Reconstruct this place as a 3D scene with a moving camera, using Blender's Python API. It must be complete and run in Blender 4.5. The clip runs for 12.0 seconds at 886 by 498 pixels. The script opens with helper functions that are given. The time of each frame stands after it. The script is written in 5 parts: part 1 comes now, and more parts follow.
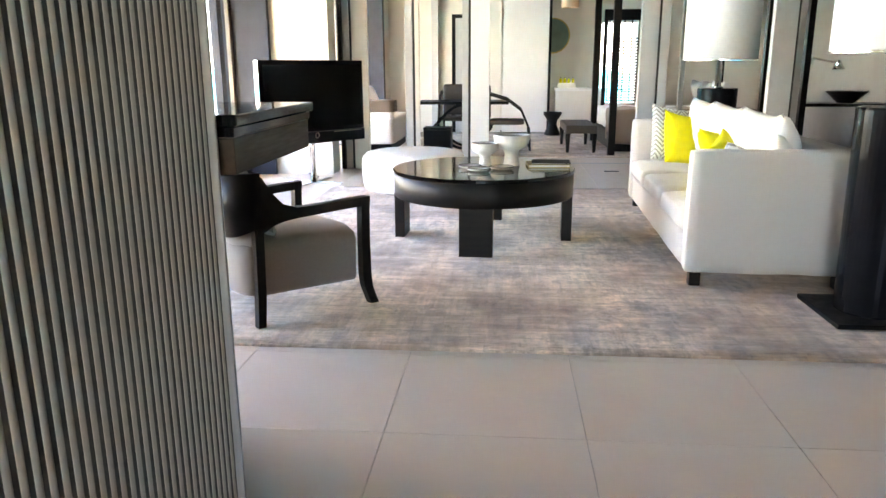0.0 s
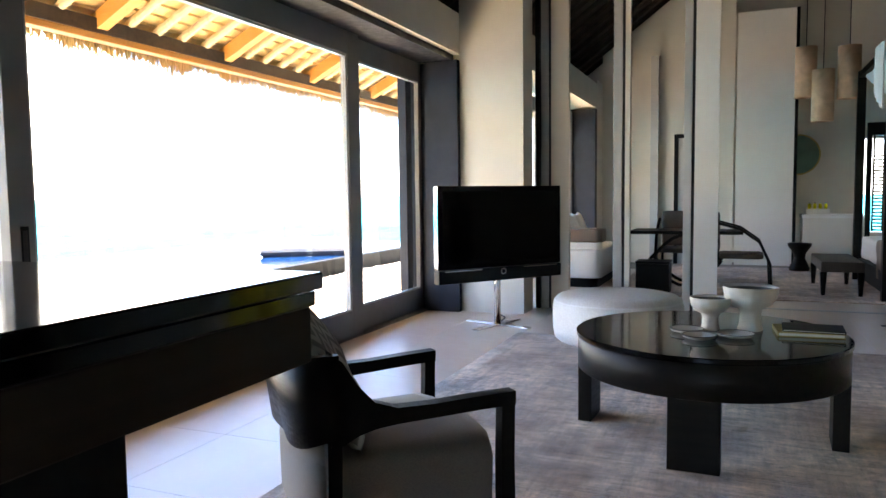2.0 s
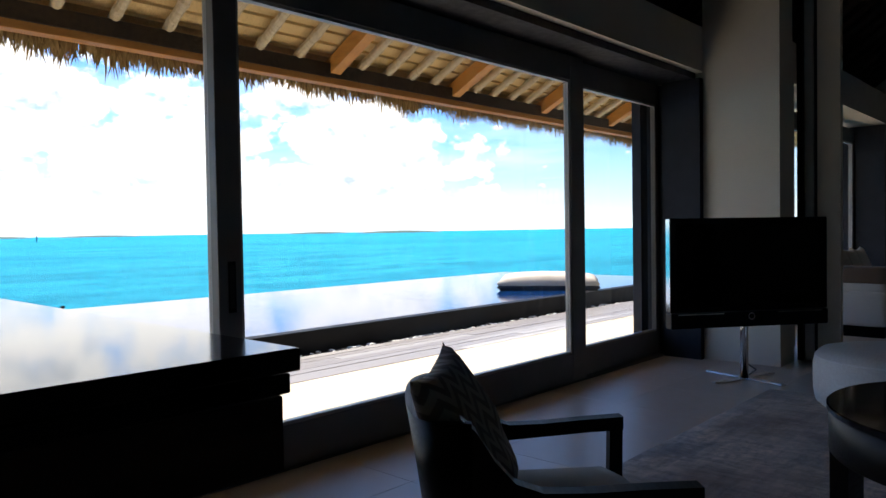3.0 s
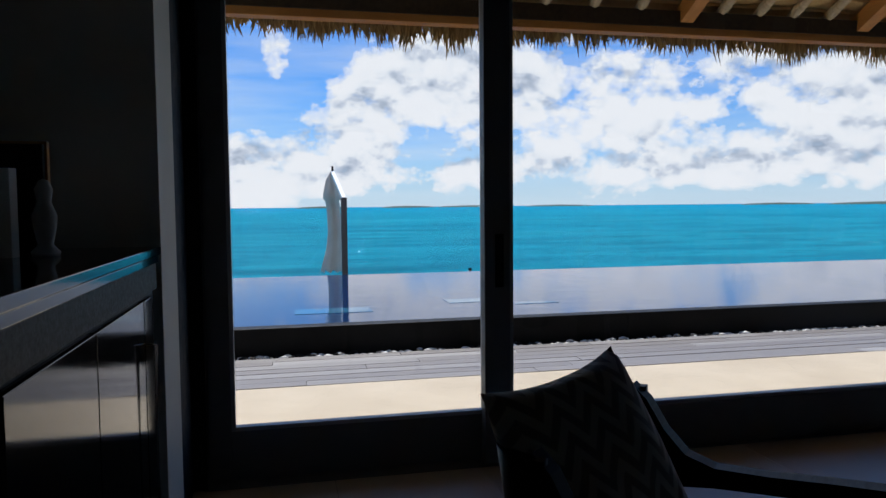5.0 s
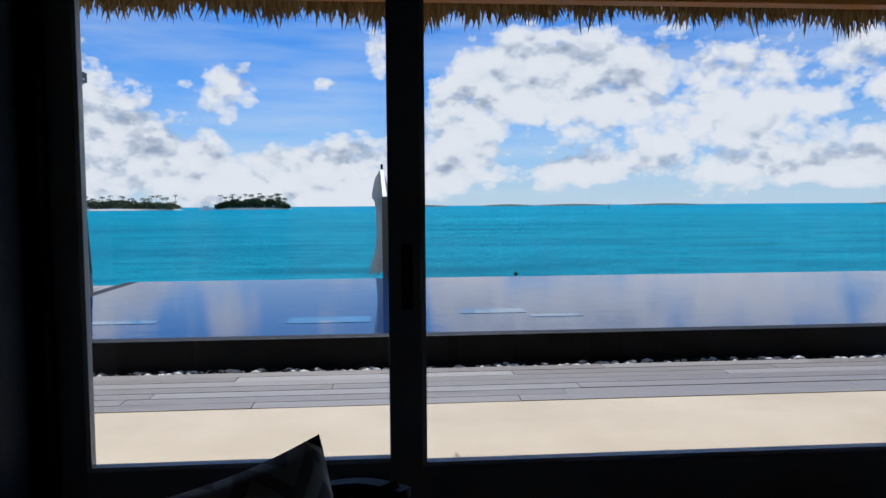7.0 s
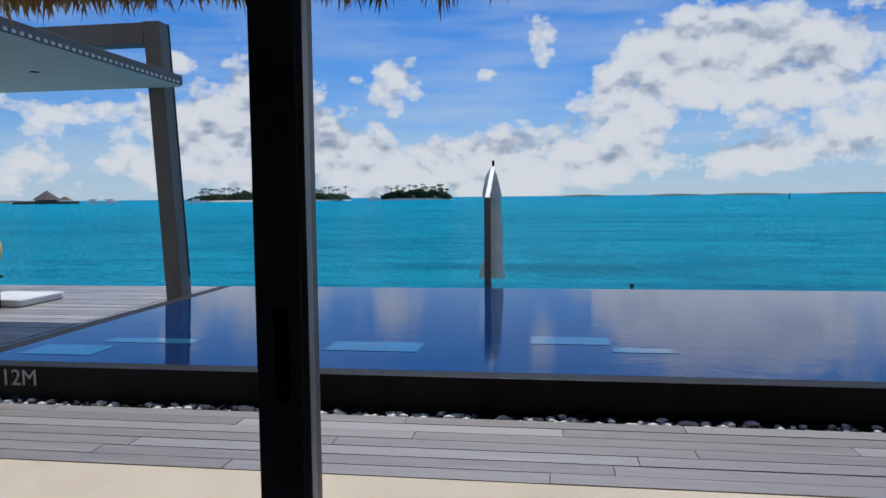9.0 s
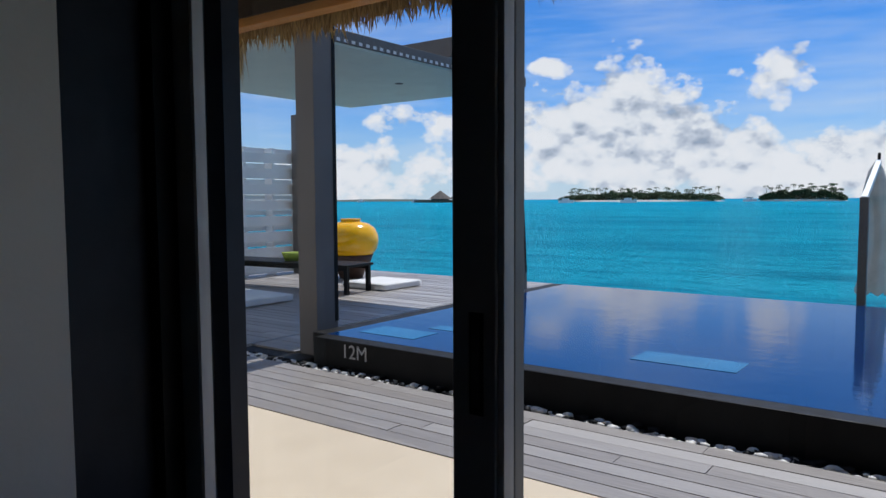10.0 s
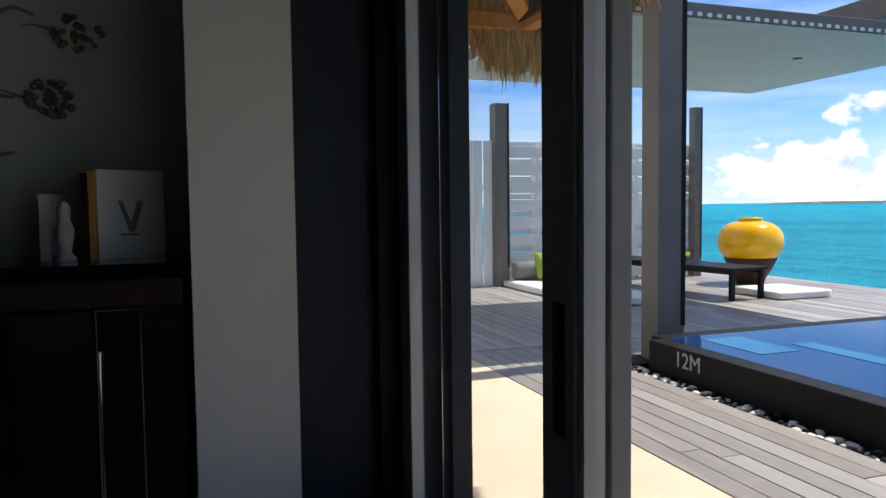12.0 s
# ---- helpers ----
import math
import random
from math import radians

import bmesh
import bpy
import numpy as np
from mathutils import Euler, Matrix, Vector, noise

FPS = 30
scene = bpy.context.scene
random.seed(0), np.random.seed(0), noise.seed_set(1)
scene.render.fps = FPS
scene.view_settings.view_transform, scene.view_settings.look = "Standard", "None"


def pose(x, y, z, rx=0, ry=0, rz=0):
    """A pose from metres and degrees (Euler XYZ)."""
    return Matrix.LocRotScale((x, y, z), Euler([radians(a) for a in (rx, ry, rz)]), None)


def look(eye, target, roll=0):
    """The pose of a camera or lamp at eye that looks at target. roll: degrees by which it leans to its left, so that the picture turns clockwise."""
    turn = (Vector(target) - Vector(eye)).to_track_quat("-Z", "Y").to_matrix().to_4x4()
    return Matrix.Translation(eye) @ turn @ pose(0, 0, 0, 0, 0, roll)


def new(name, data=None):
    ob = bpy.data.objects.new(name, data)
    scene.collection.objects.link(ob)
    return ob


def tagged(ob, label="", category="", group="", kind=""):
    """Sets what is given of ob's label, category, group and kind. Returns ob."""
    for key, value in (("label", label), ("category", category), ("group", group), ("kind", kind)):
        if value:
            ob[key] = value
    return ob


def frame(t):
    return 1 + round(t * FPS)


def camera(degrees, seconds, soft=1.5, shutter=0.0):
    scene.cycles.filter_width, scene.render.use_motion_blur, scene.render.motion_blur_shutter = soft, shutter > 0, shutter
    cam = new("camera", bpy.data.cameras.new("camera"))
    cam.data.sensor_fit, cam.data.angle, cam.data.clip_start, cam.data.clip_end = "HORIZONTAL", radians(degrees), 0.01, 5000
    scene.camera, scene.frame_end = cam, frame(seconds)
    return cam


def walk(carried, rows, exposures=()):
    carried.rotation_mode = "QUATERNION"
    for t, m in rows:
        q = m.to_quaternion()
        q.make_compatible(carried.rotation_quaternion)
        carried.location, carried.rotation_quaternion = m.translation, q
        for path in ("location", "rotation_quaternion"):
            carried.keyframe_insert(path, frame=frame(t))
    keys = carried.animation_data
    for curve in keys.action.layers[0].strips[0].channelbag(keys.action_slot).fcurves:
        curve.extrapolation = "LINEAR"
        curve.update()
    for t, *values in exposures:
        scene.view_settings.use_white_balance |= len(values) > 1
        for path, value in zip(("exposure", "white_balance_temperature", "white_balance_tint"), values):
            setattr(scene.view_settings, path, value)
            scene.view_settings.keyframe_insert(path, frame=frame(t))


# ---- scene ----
cam = camera(63.3, 12.0)
PATH = [
    (0, (0.407, 0.129, 1.229), (0.239, 2.062, 0.743), -0.3),
    (0.5, (0.424, 0.478, 1.233), (0.269, 2.424, 0.801), -0.3),
    (1, (0.393, 0.824, 1.239), (0.22, 2.785, 0.883), -0.2),
    (1.5, (0.412, 1.148, 1.248), (-0.076, 3.073, 1.015), -0.7),
    (2, (0.389, 1.486, 1.246), (-0.37, 3.331, 1.097), -0.7),
    (2.5, (0.376, 1.736, 1.277), (-0.604, 3.478, 1.195), -0.7),
    (3, (0.465, 1.966, 1.26), (-0.892, 3.434, 1.209), -0.9),
    (3.2, (0.508, 2.051, 1.272), (-0.966, 3.402, 1.218), -0.7),
    (4.8, (0.582, 2.774, 1.257), (-1.337, 3.326, 1.144), -0.7),
    (5, (0.554, 2.874, 1.257), (-1.396, 3.304, 1.138), -0.5),
    (5.5, (0.48, 3.121, 1.27), (-1.488, 3.464, 1.168), -0.4),
    (6, (0.374, 3.342, 1.274), (-1.595, 3.674, 1.162), -0.5),
    (6.5, (0.234, 3.586, 1.27), (-1.745, 3.856, 1.168), -0.5),
    (7, (0.047, 3.794, 1.271), (-1.943, 3.951, 1.15), -0.4),
    (7.2, (-0.095, 3.875, 1.284), (-2.088, 3.998, 1.169), -0.5),
    (8.8, (-0.786, 4.515, 1.406), (-2.771, 4.318, 1.265), -0.4),
    (9, (-0.898, 4.581, 1.42), (-2.872, 4.294, 1.275), -0.6),
    (9.5, (-1.14, 4.691, 1.405), (-3.031, 4.056, 1.263), -0.3),
    (10, (-1.294, 4.85, 1.397), (-2.89, 3.652, 1.26), -0.3),
    (10.5, (-1.478, 4.942, 1.39), (-2.791, 3.439, 1.261), -0.6),
    (11, (-1.666, 5.008, 1.378), (-2.682, 3.288, 1.27), -0.6),
    (11.5, (-1.877, 5.124, 1.352), (-2.6, 3.262, 1.253), -0.3),
    (12, (-2.083, 5.074, 1.306), (-2.737, 3.188, 1.189), -0.7),
]
walk(cam, [(t, look(eye, at, roll)) for t, eye, at, roll in PATH], [
    (0.0, 5.85, 9700, 14), (1.0, 5.5, 9300, 14), (1.5, 4.95, 8800, 13), (2.0, 4.2, 8300, 12), (2.5, 3.35, 8000, 12), (2.8, 2.05, 7200, 11),
    (3.0, 1.2, 6800, 10), (3.2, 0.75, 6500, 10), (4.8, 0.05, 6100, 10), (7.2, -0.1, 5950, 10), (8.8, -0.3, 5950, 10), (10.5, 0.05, 6200, 10), (11.5, 0.35, 6600, 10), (12.0, 0.6, 6800, 10)])

# ---- sky and sun ----
SUN_AZ, SUN_EL = radians(267), radians(60)   # azimuth from +y towards +x
world = bpy.data.worlds.new("sky")
scene.world = world
world.use_nodes = True
wn, wl = world.node_tree.nodes, world.node_tree.links
wn.clear()


def wnode(kind, **kw):
    n = wn.new(kind)
    for k, v in kw.items():
        n.inputs[k].default_value = v
    return n


sky = wn.new("ShaderNodeTexSky")
sky.sky_type, sky.sun_disc = "NISHITA", False
sky.sun_elevation, sky.sun_rotation = SUN_EL, SUN_AZ
sky.air_density, sky.dust_density, sky.ozone_density = 1.0, 0.3, 2.0
coord = wn.new("ShaderNodeTexCoord")
split = wn.new("ShaderNodeSeparateXYZ")
wl.new(coord.outputs["Generated"], split.inputs[0])


def wmath(op, a, b=None, c=None):
    n = wn.new("ShaderNodeMath")
    n.operation = op
    for i, v in enumerate((a, b, c)):
        if v is None:
            continue
        if isinstance(v, (int, float)):
            n.inputs[i].default_value = v
        else:
            wl.new(v, n.inputs[i])
    return n.outputs[0]


def wramp(src, *stops):
    n = wn.new("ShaderNodeValToRGB")
    while len(n.color_ramp.elements) < len(stops):
        n.color_ramp.elements.new(0.5)
    for e, (p, v) in zip(n.color_ramp.elements, stops):
        e.position, e.color = p, (v if isinstance(v, tuple) else (v, v, v)) + (1,)
    wl.new(src, n.inputs[0])
    return n.outputs[0]


# cumulus: soft banks broken into puffs, lit from above
up = wmath("MAXIMUM", split.outputs[2], 0.0)
flat = wn.new("ShaderNodeCombineXYZ")
wl.new(split.outputs[0], flat.inputs[0])
wl.new(split.outputs[1], flat.inputs[1])
wl.new(wmath("MULTIPLY", up, 1.5), flat.inputs[2])


def wnoise(scale, detail, rough, offset, lift=0.0, stretch=(1, 1, 1)):
    m = wn.new("ShaderNodeMapping")
    m.inputs["Location"].default_value = (offset[0], offset[1], offset[2] + lift)
    m.inputs["Scale"].default_value = stretch
    wl.new(flat.outputs[0], m.inputs[0])
    n = wnode("ShaderNodeTexNoise", Scale=scale, Detail=detail, Roughness=rough)
    wl.new(m.outputs[0], n.inputs["Vector"])
    return n.outputs[0]


def wpuffs(scale, lift=0.0):
    m = wn.new("ShaderNodeMapping")
    m.inputs["Location"].default_value = (0, 0, lift)
    wl.new(flat.outputs[0], m.inputs[0])
    v = wn.new("ShaderNodeTexVoronoi")
    v.feature = "SMOOTH_F1"
    v.inputs["Scale"].default_value, v.inputs["Detail"].default_value, v.inputs["Roughness"].default_value = scale, 4.0, 0.55
    v.inputs["Smoothness"].default_value = 0.35
    wl.new(m.outputs[0], v.inputs["Vector"])
    return v.outputs["Distance"]


def wdensity(lift=0.0):
    d = wmath("SUBTRACT", wmath("MULTIPLY", wnoise(4.2, 9.0, 0.56, (1.2, 0.35, 0.4), lift), 1.5), 0.28)
    d = wmath("ADD", d, wmath("MULTIPLY", wpuffs(21.0, lift), -0.42))
    return wmath("ADD", d, wmath("MULTIPLY", wnoise(34.0, 8.0, 0.62, (3.0, 1.0, 2.0), lift), 0.30))


# where the cumulus stand: bearing from -x towards +y, height, half width, half height, in degrees
CLOUDS = [(-11.4, 8.8, 2.0, 2.1), (-22.5, 6.0, 2.8, 4.6), (-17.0, 3.2, 5.0, 2.8), (-9.0, 2.4, 6.0, 2.0), (-1.0, 3.2, 4.5, 2.3), (5.0, 5.0, 3.0, 3.4),
          (9.5, 10.5, 6.0, 3.2), (19.0, 8.6, 6.0, 3.6), (28.0, 8.2, 5.5, 3.2), (37.0, 9.5, 5.5, 3.4), (-0.6, 12.2, 1.3, 2.4), (-5.0, 9.4, 1.5, 0.7),
          (15.0, 2.6, 4.5, 1.2), (33.0, 2.4, 7.0, 1.4), (42.0, 5.6, 3.4, 3.4), (51.0, 4.5, 5.0, 3.2), (-28.0, 4.5, 4.4, 3.6), (-38.0, 6.4, 6.5, 1.2), (-45.0, 2.6, 7.0, 2.1), (-29.0, 10.2, 1.6, 0.7)]
bearing = wmath("ARCTAN2", split.outputs[1], wmath("MULTIPLY", split.outputs[0], -1.0))
height = wmath("ARCSINE", split.outputs[2])


def wbanks(lower=0.0):
    """Soft masses, strongest near their own middle; lower shifts them down."""
    total = None
    for bear, high, wide, tall in CLOUDS:
        u = wmath("MULTIPLY_ADD", bearing, 57.296 / wide, -bear / wide)
        v = wmath("MULTIPLY_ADD", height, 57.296 / tall, (lower - high) / tall)
        g = wmath("EXPONENT", wmath("MULTIPLY", wmath("MULTIPLY_ADD", u, u, wmath("MULTIPLY", v, v)), -0.62))
        total = g if total is None else wmath("ADD", total, g)
    return wmath("MINIMUM", total, 1.15)


low = wramp(wmath("MULTIPLY_ADD", split.outputs[0], 0.5, 0.5), (0.42, 0.0), (0.62, 0.42))   # broken cover behind
here, banks = wdensity(), wbanks()
near_sea = wramp(up, (0.0, 0.14), (0.045, 0.09), (0.09, 0.0))
density = wmath("ADD", wmath("ADD", wmath("MULTIPLY_ADD", banks, 0.56, wmath("MULTIPLY", here, 0.84)), low), near_sea)
cover = wramp(density, (0.54, 0.0), (0.60, 0.55), (0.72, 1.0))
wisps = wramp(wnoise(3.0, 7.0, 0.6, (7.0, 1.0, 5.0), 0.0, (1, 1, 5.5)), (0.40, 0.0), (0.72, 0.5))
haze = wramp(up, (0.0, 0.72), (0.05, 0.42), (0.12, 0.12), (0.22, 0.0))
lit = wmath("ADD", wmath("MULTIPLY", wmath("SUBTRACT", here, wdensity(0.03)), 1.7), 0.60)
lit = wmath("ADD", lit, wmath("MULTIPLY", wmath("SUBTRACT", banks, wbanks(-1.2)), 0.42))
thick = wmath("MULTIPLY", wmath("SUBTRACT", density, 0.66), -0.42)
shade = wramp(wmath("ADD", lit, thick), (0.02, (0.40, 0.47, 0.58)), (0.30, (0.68, 0.73, 0.81)), (0.50, (0.93, 0.95, 0.97)), (0.72, (1.0, 1.0, 1.0)))


def wmix(fac, a, b):
    n = wn.new("ShaderNodeMix")
    n.data_type = "RGBA"
    for i, v in ((0, fac), (6, a), (7, b)):
        if isinstance(v, tuple):
            n.inputs[i].default_value = v + (1,)
        else:
            wl.new(v, n.inputs[i])
    return n.outputs[2]


cloud_light = wn.new("ShaderNodeVectorMath")
cloud_light.operation = "SCALE"
wl.new(shade, cloud_light.inputs[0])
cloud_light.inputs["Scale"].default_value = 8.1
tint = wn.new("ShaderNodeVectorMath")
tint.operation = "MULTIPLY"
wl.new(sky.outputs[0], tint.inputs[0])
tint.inputs[1].default_value = (0.29, 0.62, 1.06)
skyc = wmix(wisps, tint.outputs[0], (6.6, 7.2, 7.8))
skyc = wmix(haze, skyc, (6.4, 7.3, 8.0))
skyc = wmix(cover, skyc, cloud_light.outputs[0])
bg = wnode("ShaderNodeBackground", Strength=0.105)
wl.new(skyc, bg.inputs["Color"])
wout = wn.new("ShaderNodeOutputWorld")
wl.new(bg.outputs[0], wout.inputs[0])

sun = new("sun", bpy.data.lights.new("sun", "SUN"))
sun.data.energy, sun.data.angle, sun.data.color = 4.2, radians(0.5), (1.0, 0.96, 0.9)
sdir = Vector((math.sin(SUN_AZ) * math.cos(SUN_EL), math.cos(SUN_AZ) * math.cos(SUN_EL), math.sin(SUN_EL)))
sun.matrix_world = look(sdir * 40, (0, 0, 0))


# ---- materials ----
class Mat:
    """A small node material builder."""

    def __init__(self, name):
        self.m = bpy.data.materials.new(name)
        self.m.use_nodes = True
        self.n, self.l = self.m.node_tree.nodes, self.m.node_tree.links
        self.b = self.n["Principled BSDF"]
        self.tc = self.n.new("ShaderNodeTexCoord")

    def put(self, **kw):
        for k, v in kw.items():
            k = k.replace("_", " ")
            if hasattr(v, "is_linked"):
                self.l.new(v, self.b.inputs[k])
            else:
                self.b.inputs[k].default_value = v + (1,) if isinstance(v, tuple) and len(v) == 3 else v
        return self

    def vec(self, scale=(1, 1, 1), space="Object"):
        mp = self.n.new("ShaderNodeMapping")
        mp.inputs["Scale"].default_value = scale
        self.l.new(self.tc.outputs[space], mp.inputs[0])
        return mp.outputs[0]

    def noise(self, scale, detail=4.0, rough=0.55, stretch=(1, 1, 1), space="Object"):
        t = self.n.new("ShaderNodeTexNoise")
        t.inputs["Scale"].default_value, t.inputs["Detail"].default_value, t.inputs["Roughness"].default_value = scale, detail, rough
        self.l.new(self.vec(stretch, space), t.inputs["Vector"])
        return t.outputs["Fac"]

    def ramp(self, src, *stops):
        r = self.n.new("ShaderNodeValToRGB")
        while len(r.color_ramp.elements) < len(stops):
            r.color_ramp.elements.new(0.5)
        for e, (p, v) in zip(r.color_ramp.elements, stops):
            e.position, e.color = p, (v if isinstance(v, tuple) else (v, v, v)) + (1,)
        self.l.new(src, r.inputs[0])
        return r.outputs[0]

    def mix(self, fac, a, b, mode="MIX"):
        x = self.n.new("ShaderNodeMix")
        x.data_type, x.blend_type = "RGBA", mode
        for i, v in ((0, fac), (6, a), (7, b)):
            if hasattr(v, "is_linked"):
                self.l.new(v, x.inputs[i])
            else:
                x.inputs[i].default_value = v if isinstance(v, float) else v + (1,)
        return x.outputs[2]

    def bump(self, src, strength, distance):
        b = self.n.new("ShaderNodeBump")
        b.inputs["Strength"].default_value, b.inputs["Distance"].default_value = strength, distance
        self.l.new(src, b.inputs["Height"])
        self.l.new(b.outputs[0], self.b.inputs["Normal"])
        return self

    def random(self):
        return self.n.new("ShaderNodeObjectInfo").outputs["Random"]


def simple(name, color, rough=0.5, var=0.08, scale=6.0, metal=0.0, bump=0.0, bscale=60.0, **kw):
    k = Mat(name)
    lo = tuple(c * (1 - var) for c in color)
    hi = tuple(min(1, c * (1 + var)) for c in color)
    k.put(Base_Color=k.ramp(k.noise(scale), (0.3, lo), (0.7, hi)), Metallic=metal)
    k.put(Roughness=k.ramp(k.noise(scale * 3.1), (0.3, max(0.02, rough * 0.85)), (0.7, min(1, rough * 1.15))), **kw)
    if bump:
        k.bump(k.noise(bscale, 3.0), 0.6, bump)
    return k.m


M = {}
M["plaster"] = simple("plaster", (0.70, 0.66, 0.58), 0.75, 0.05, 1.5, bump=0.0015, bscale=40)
# darkened taupe so that the assumed side wall bounces less light
M["plaster_low_bounce"] = simple("low_bounce_plaster", (0.27, 0.25, 0.225), 0.75, 0.05, 1.5, bump=0.0015, bscale=40)
M["plaster_white"] = simple("plaster_white", (0.76, 0.74, 0.70), 0.7, 0.04, 1.3, bump=0.001, bscale=35)
M["jamb"] = simple("dark_jamb", (0.02, 0.024, 0.034), 0.5, 0.2, 5, Specular_IOR_Level=0.25)
M["frame"] = simple("grey_frame", (0.20, 0.197, 0.19), 0.5, 0.08, 4, bump=0.0004)
M["frame_light"] = simple("pale_frame", (0.44, 0.44, 0.43), 0.4, 0.06, 4)
M["beanbag"] = simple("beige_canvas", (0.50, 0.43, 0.35), 0.85, 0.08, 5, bump=0.001, bscale=200)
M["black"] = simple("black_metal", (0.005, 0.005, 0.0055), 0.45, 0.2, 8, Specular_IOR_Level=0.15)
M["gasket"] = simple("gasket", (0.02, 0.02, 0.022), 0.7, 0.2, 8)
M["lacquer"] = simple("black_lacquer", (0.0035, 0.0035, 0.004), 0.08, 0.25, 5, Specular_IOR_Level=0.30)
M["column"] = simple("black_lamp_lacquer", (0.005, 0.005, 0.006), 0.14, 0.25, 5, Specular_IOR_Level=0.10)
M["chrome"] = simple("chrome", (0.72, 0.72, 0.72), 0.12, 0.04, 20, metal=1.0)
M["white_shade"] = simple("white_shade", (0.78, 0.80, 0.82), 0.8, 0.03, 30, bump=0.0004, bscale=300)
M["yellow"] = simple("yellow_cotton", (0.78, 0.68, 0.015), 0.85, 0.08, 9, bump=0.001, bscale=260)
M["concrete"] = simple("dark_stone", (0.010, 0.010, 0.010), 0.55, 0.3, 3, bump=0.002, bscale=25, Specular_IOR_Level=0.15)
M["bowl"] = simple("stoneware", (0.50, 0.47, 0.43), 0.75, 0.12, 12, bump=0.002, bscale=30)
M["bowl_dark"] = simple("stoneware_glaze", (0.05, 0.05, 0.05), 0.4, 0.3, 10)
M["paper"] = simple("paper", (0.72, 0.69, 0.6), 0.8, 0.05, 30)
M["wicker"] = simple("wicker", (0.05, 0.035, 0.025), 0.6, 0.4, 90, bump=0.003, bscale=120)
M["green_disc"] = simple("green_disc", (0.10, 0.17, 0.13), 0.5, 0.2, 4)
M["gold"] = simple("gilt", (0.45, 0.33, 0.1), 0.4, 0.15, 10, metal=0.6)
M["pebble"] = simple("white_pebble", (0.72, 0.70, 0.66), 0.6, 0.15, 20)
M["boat"] = simple("boat_paint", (0.7, 0.7, 0.7), 0.5, 0.1, 1)
M["sandbar"] = simple("beach_sand", (0.55, 0.5, 0.4), 0.9, 0.1, 0.05)
M["white_paint"] = simple("white_paint", (0.74, 0.76, 0.76), 0.5, 0.05, 3, bump=0.0006)
M["post"] = simple("pergola_post", (0.135, 0.12, 0.108), 0.55, 0.10, 3, bump=0.0006)
M["roof_under"] = simple("pale_slats", (0.60, 0.68, 0.63), 0.6, 0.05, 3)
M["canvas"] = simple("canvas", (0.72, 0.66, 0.58), 0.85, 0.1, 5, bump=0.002, bscale=20)
M["mattress"] = simple("outdoor_mattress", (0.72, 0.71, 0.69), 0.85, 0.05, 5, bump=0.001, bscale=80)
M["green_fabric"] = simple("green_fabric", (0.25, 0.33, 0.04), 0.85, 0.25, 30)
M["grey_fabric"] = simple("grey_fabric", (0.2, 0.2, 0.19), 0.85, 0.1, 30)
M["coral"] = simple("coral_relief", (0.30, 0.28, 0.24), 0.8, 0.2, 20, bump=0.003, bscale=60)
M["orange_paper"] = simple("lantern_paper", (0.62, 0.42, 0.28), 0.8, 0.15, 8)


def wood(name, dark, light, rough=0.4, along=(1, 14, 14), scale=2.0, coat=0.0, spec=0.4):
    k = Mat(name)
    g = k.noise(scale, 8.0, 0.65, along)
    k.put(Base_Color=k.ramp(g, (0.3, dark), (0.7, light)), Roughness=k.ramp(k.noise(scale * 4, 4, 0.6, along), (0.3, rough * 0.8), (0.7, rough * 1.2)), Coat_Weight=coat, Specular_IOR_Level=spec)
    k.bump(g, 0.35, 0.0012)
    return k.m


M["dark_wood"] = wood("espresso_wood", (0.005, 0.004, 0.0035), (0.011, 0.0085, 0.007), 0.42, spec=0.12)
M["apron_wood"] = wood("brown_stained_wood", (0.020, 0.013, 0.009), (0.034, 0.023, 0.016), 0.5, (14, 1, 14), spec=0.1)
M["amber_wood"] = wood("amber_timber", (0.48, 0.20, 0.045), (0.68, 0.34, 0.09), 0.5, (1, 10, 10))
M["beam_wood"] = wood("amber_beam", (0.42, 0.18, 0.04), (0.60, 0.29, 0.08), 0.5, (10, 1, 10))
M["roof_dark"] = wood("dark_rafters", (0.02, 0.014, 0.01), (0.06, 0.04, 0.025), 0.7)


def fabric(name, a, b, weave=500.0, bump=0.0008, rough=0.9):
    k = Mat(name)
    f = k.noise(weave, 2.0, 0.5, (1, 0.25, 1))
    g = k.noise(5.0, 4.0)
    k.put(Base_Color=k.mix(k.ramp(f, (0.35, 0.0), (0.65, 1.0)), a, b), Roughness=rough, Sheen_Weight=0.25)
    k.bump(k.mix(0.5, f, g), 0.5, bump)
    return k.m


M["sofa"] = fabric("cream_linen", (0.46, 0.425, 0.385), (0.58, 0.54, 0.49))
M["white_cushion"] = fabric("white_linen", (0.72, 0.70, 0.67), (0.82, 0.80, 0.78))
M["taupe"] = fabric("taupe_fabric", (0.165, 0.138, 0.115), (0.21, 0.178, 0.15))
M["ottoman"] = fabric("ivory_leather", (0.66, 0.63, 0.59), (0.72, 0.70, 0.66), 60, 0.0004, 0.6)
M["bed_brown"] = fabric("brown_throw", (0.16, 0.11, 0.08), (0.22, 0.16, 0.12))
M["net"] = fabric("white_netting", (0.7, 0.72, 0.74), (0.8, 0.82, 0.84))


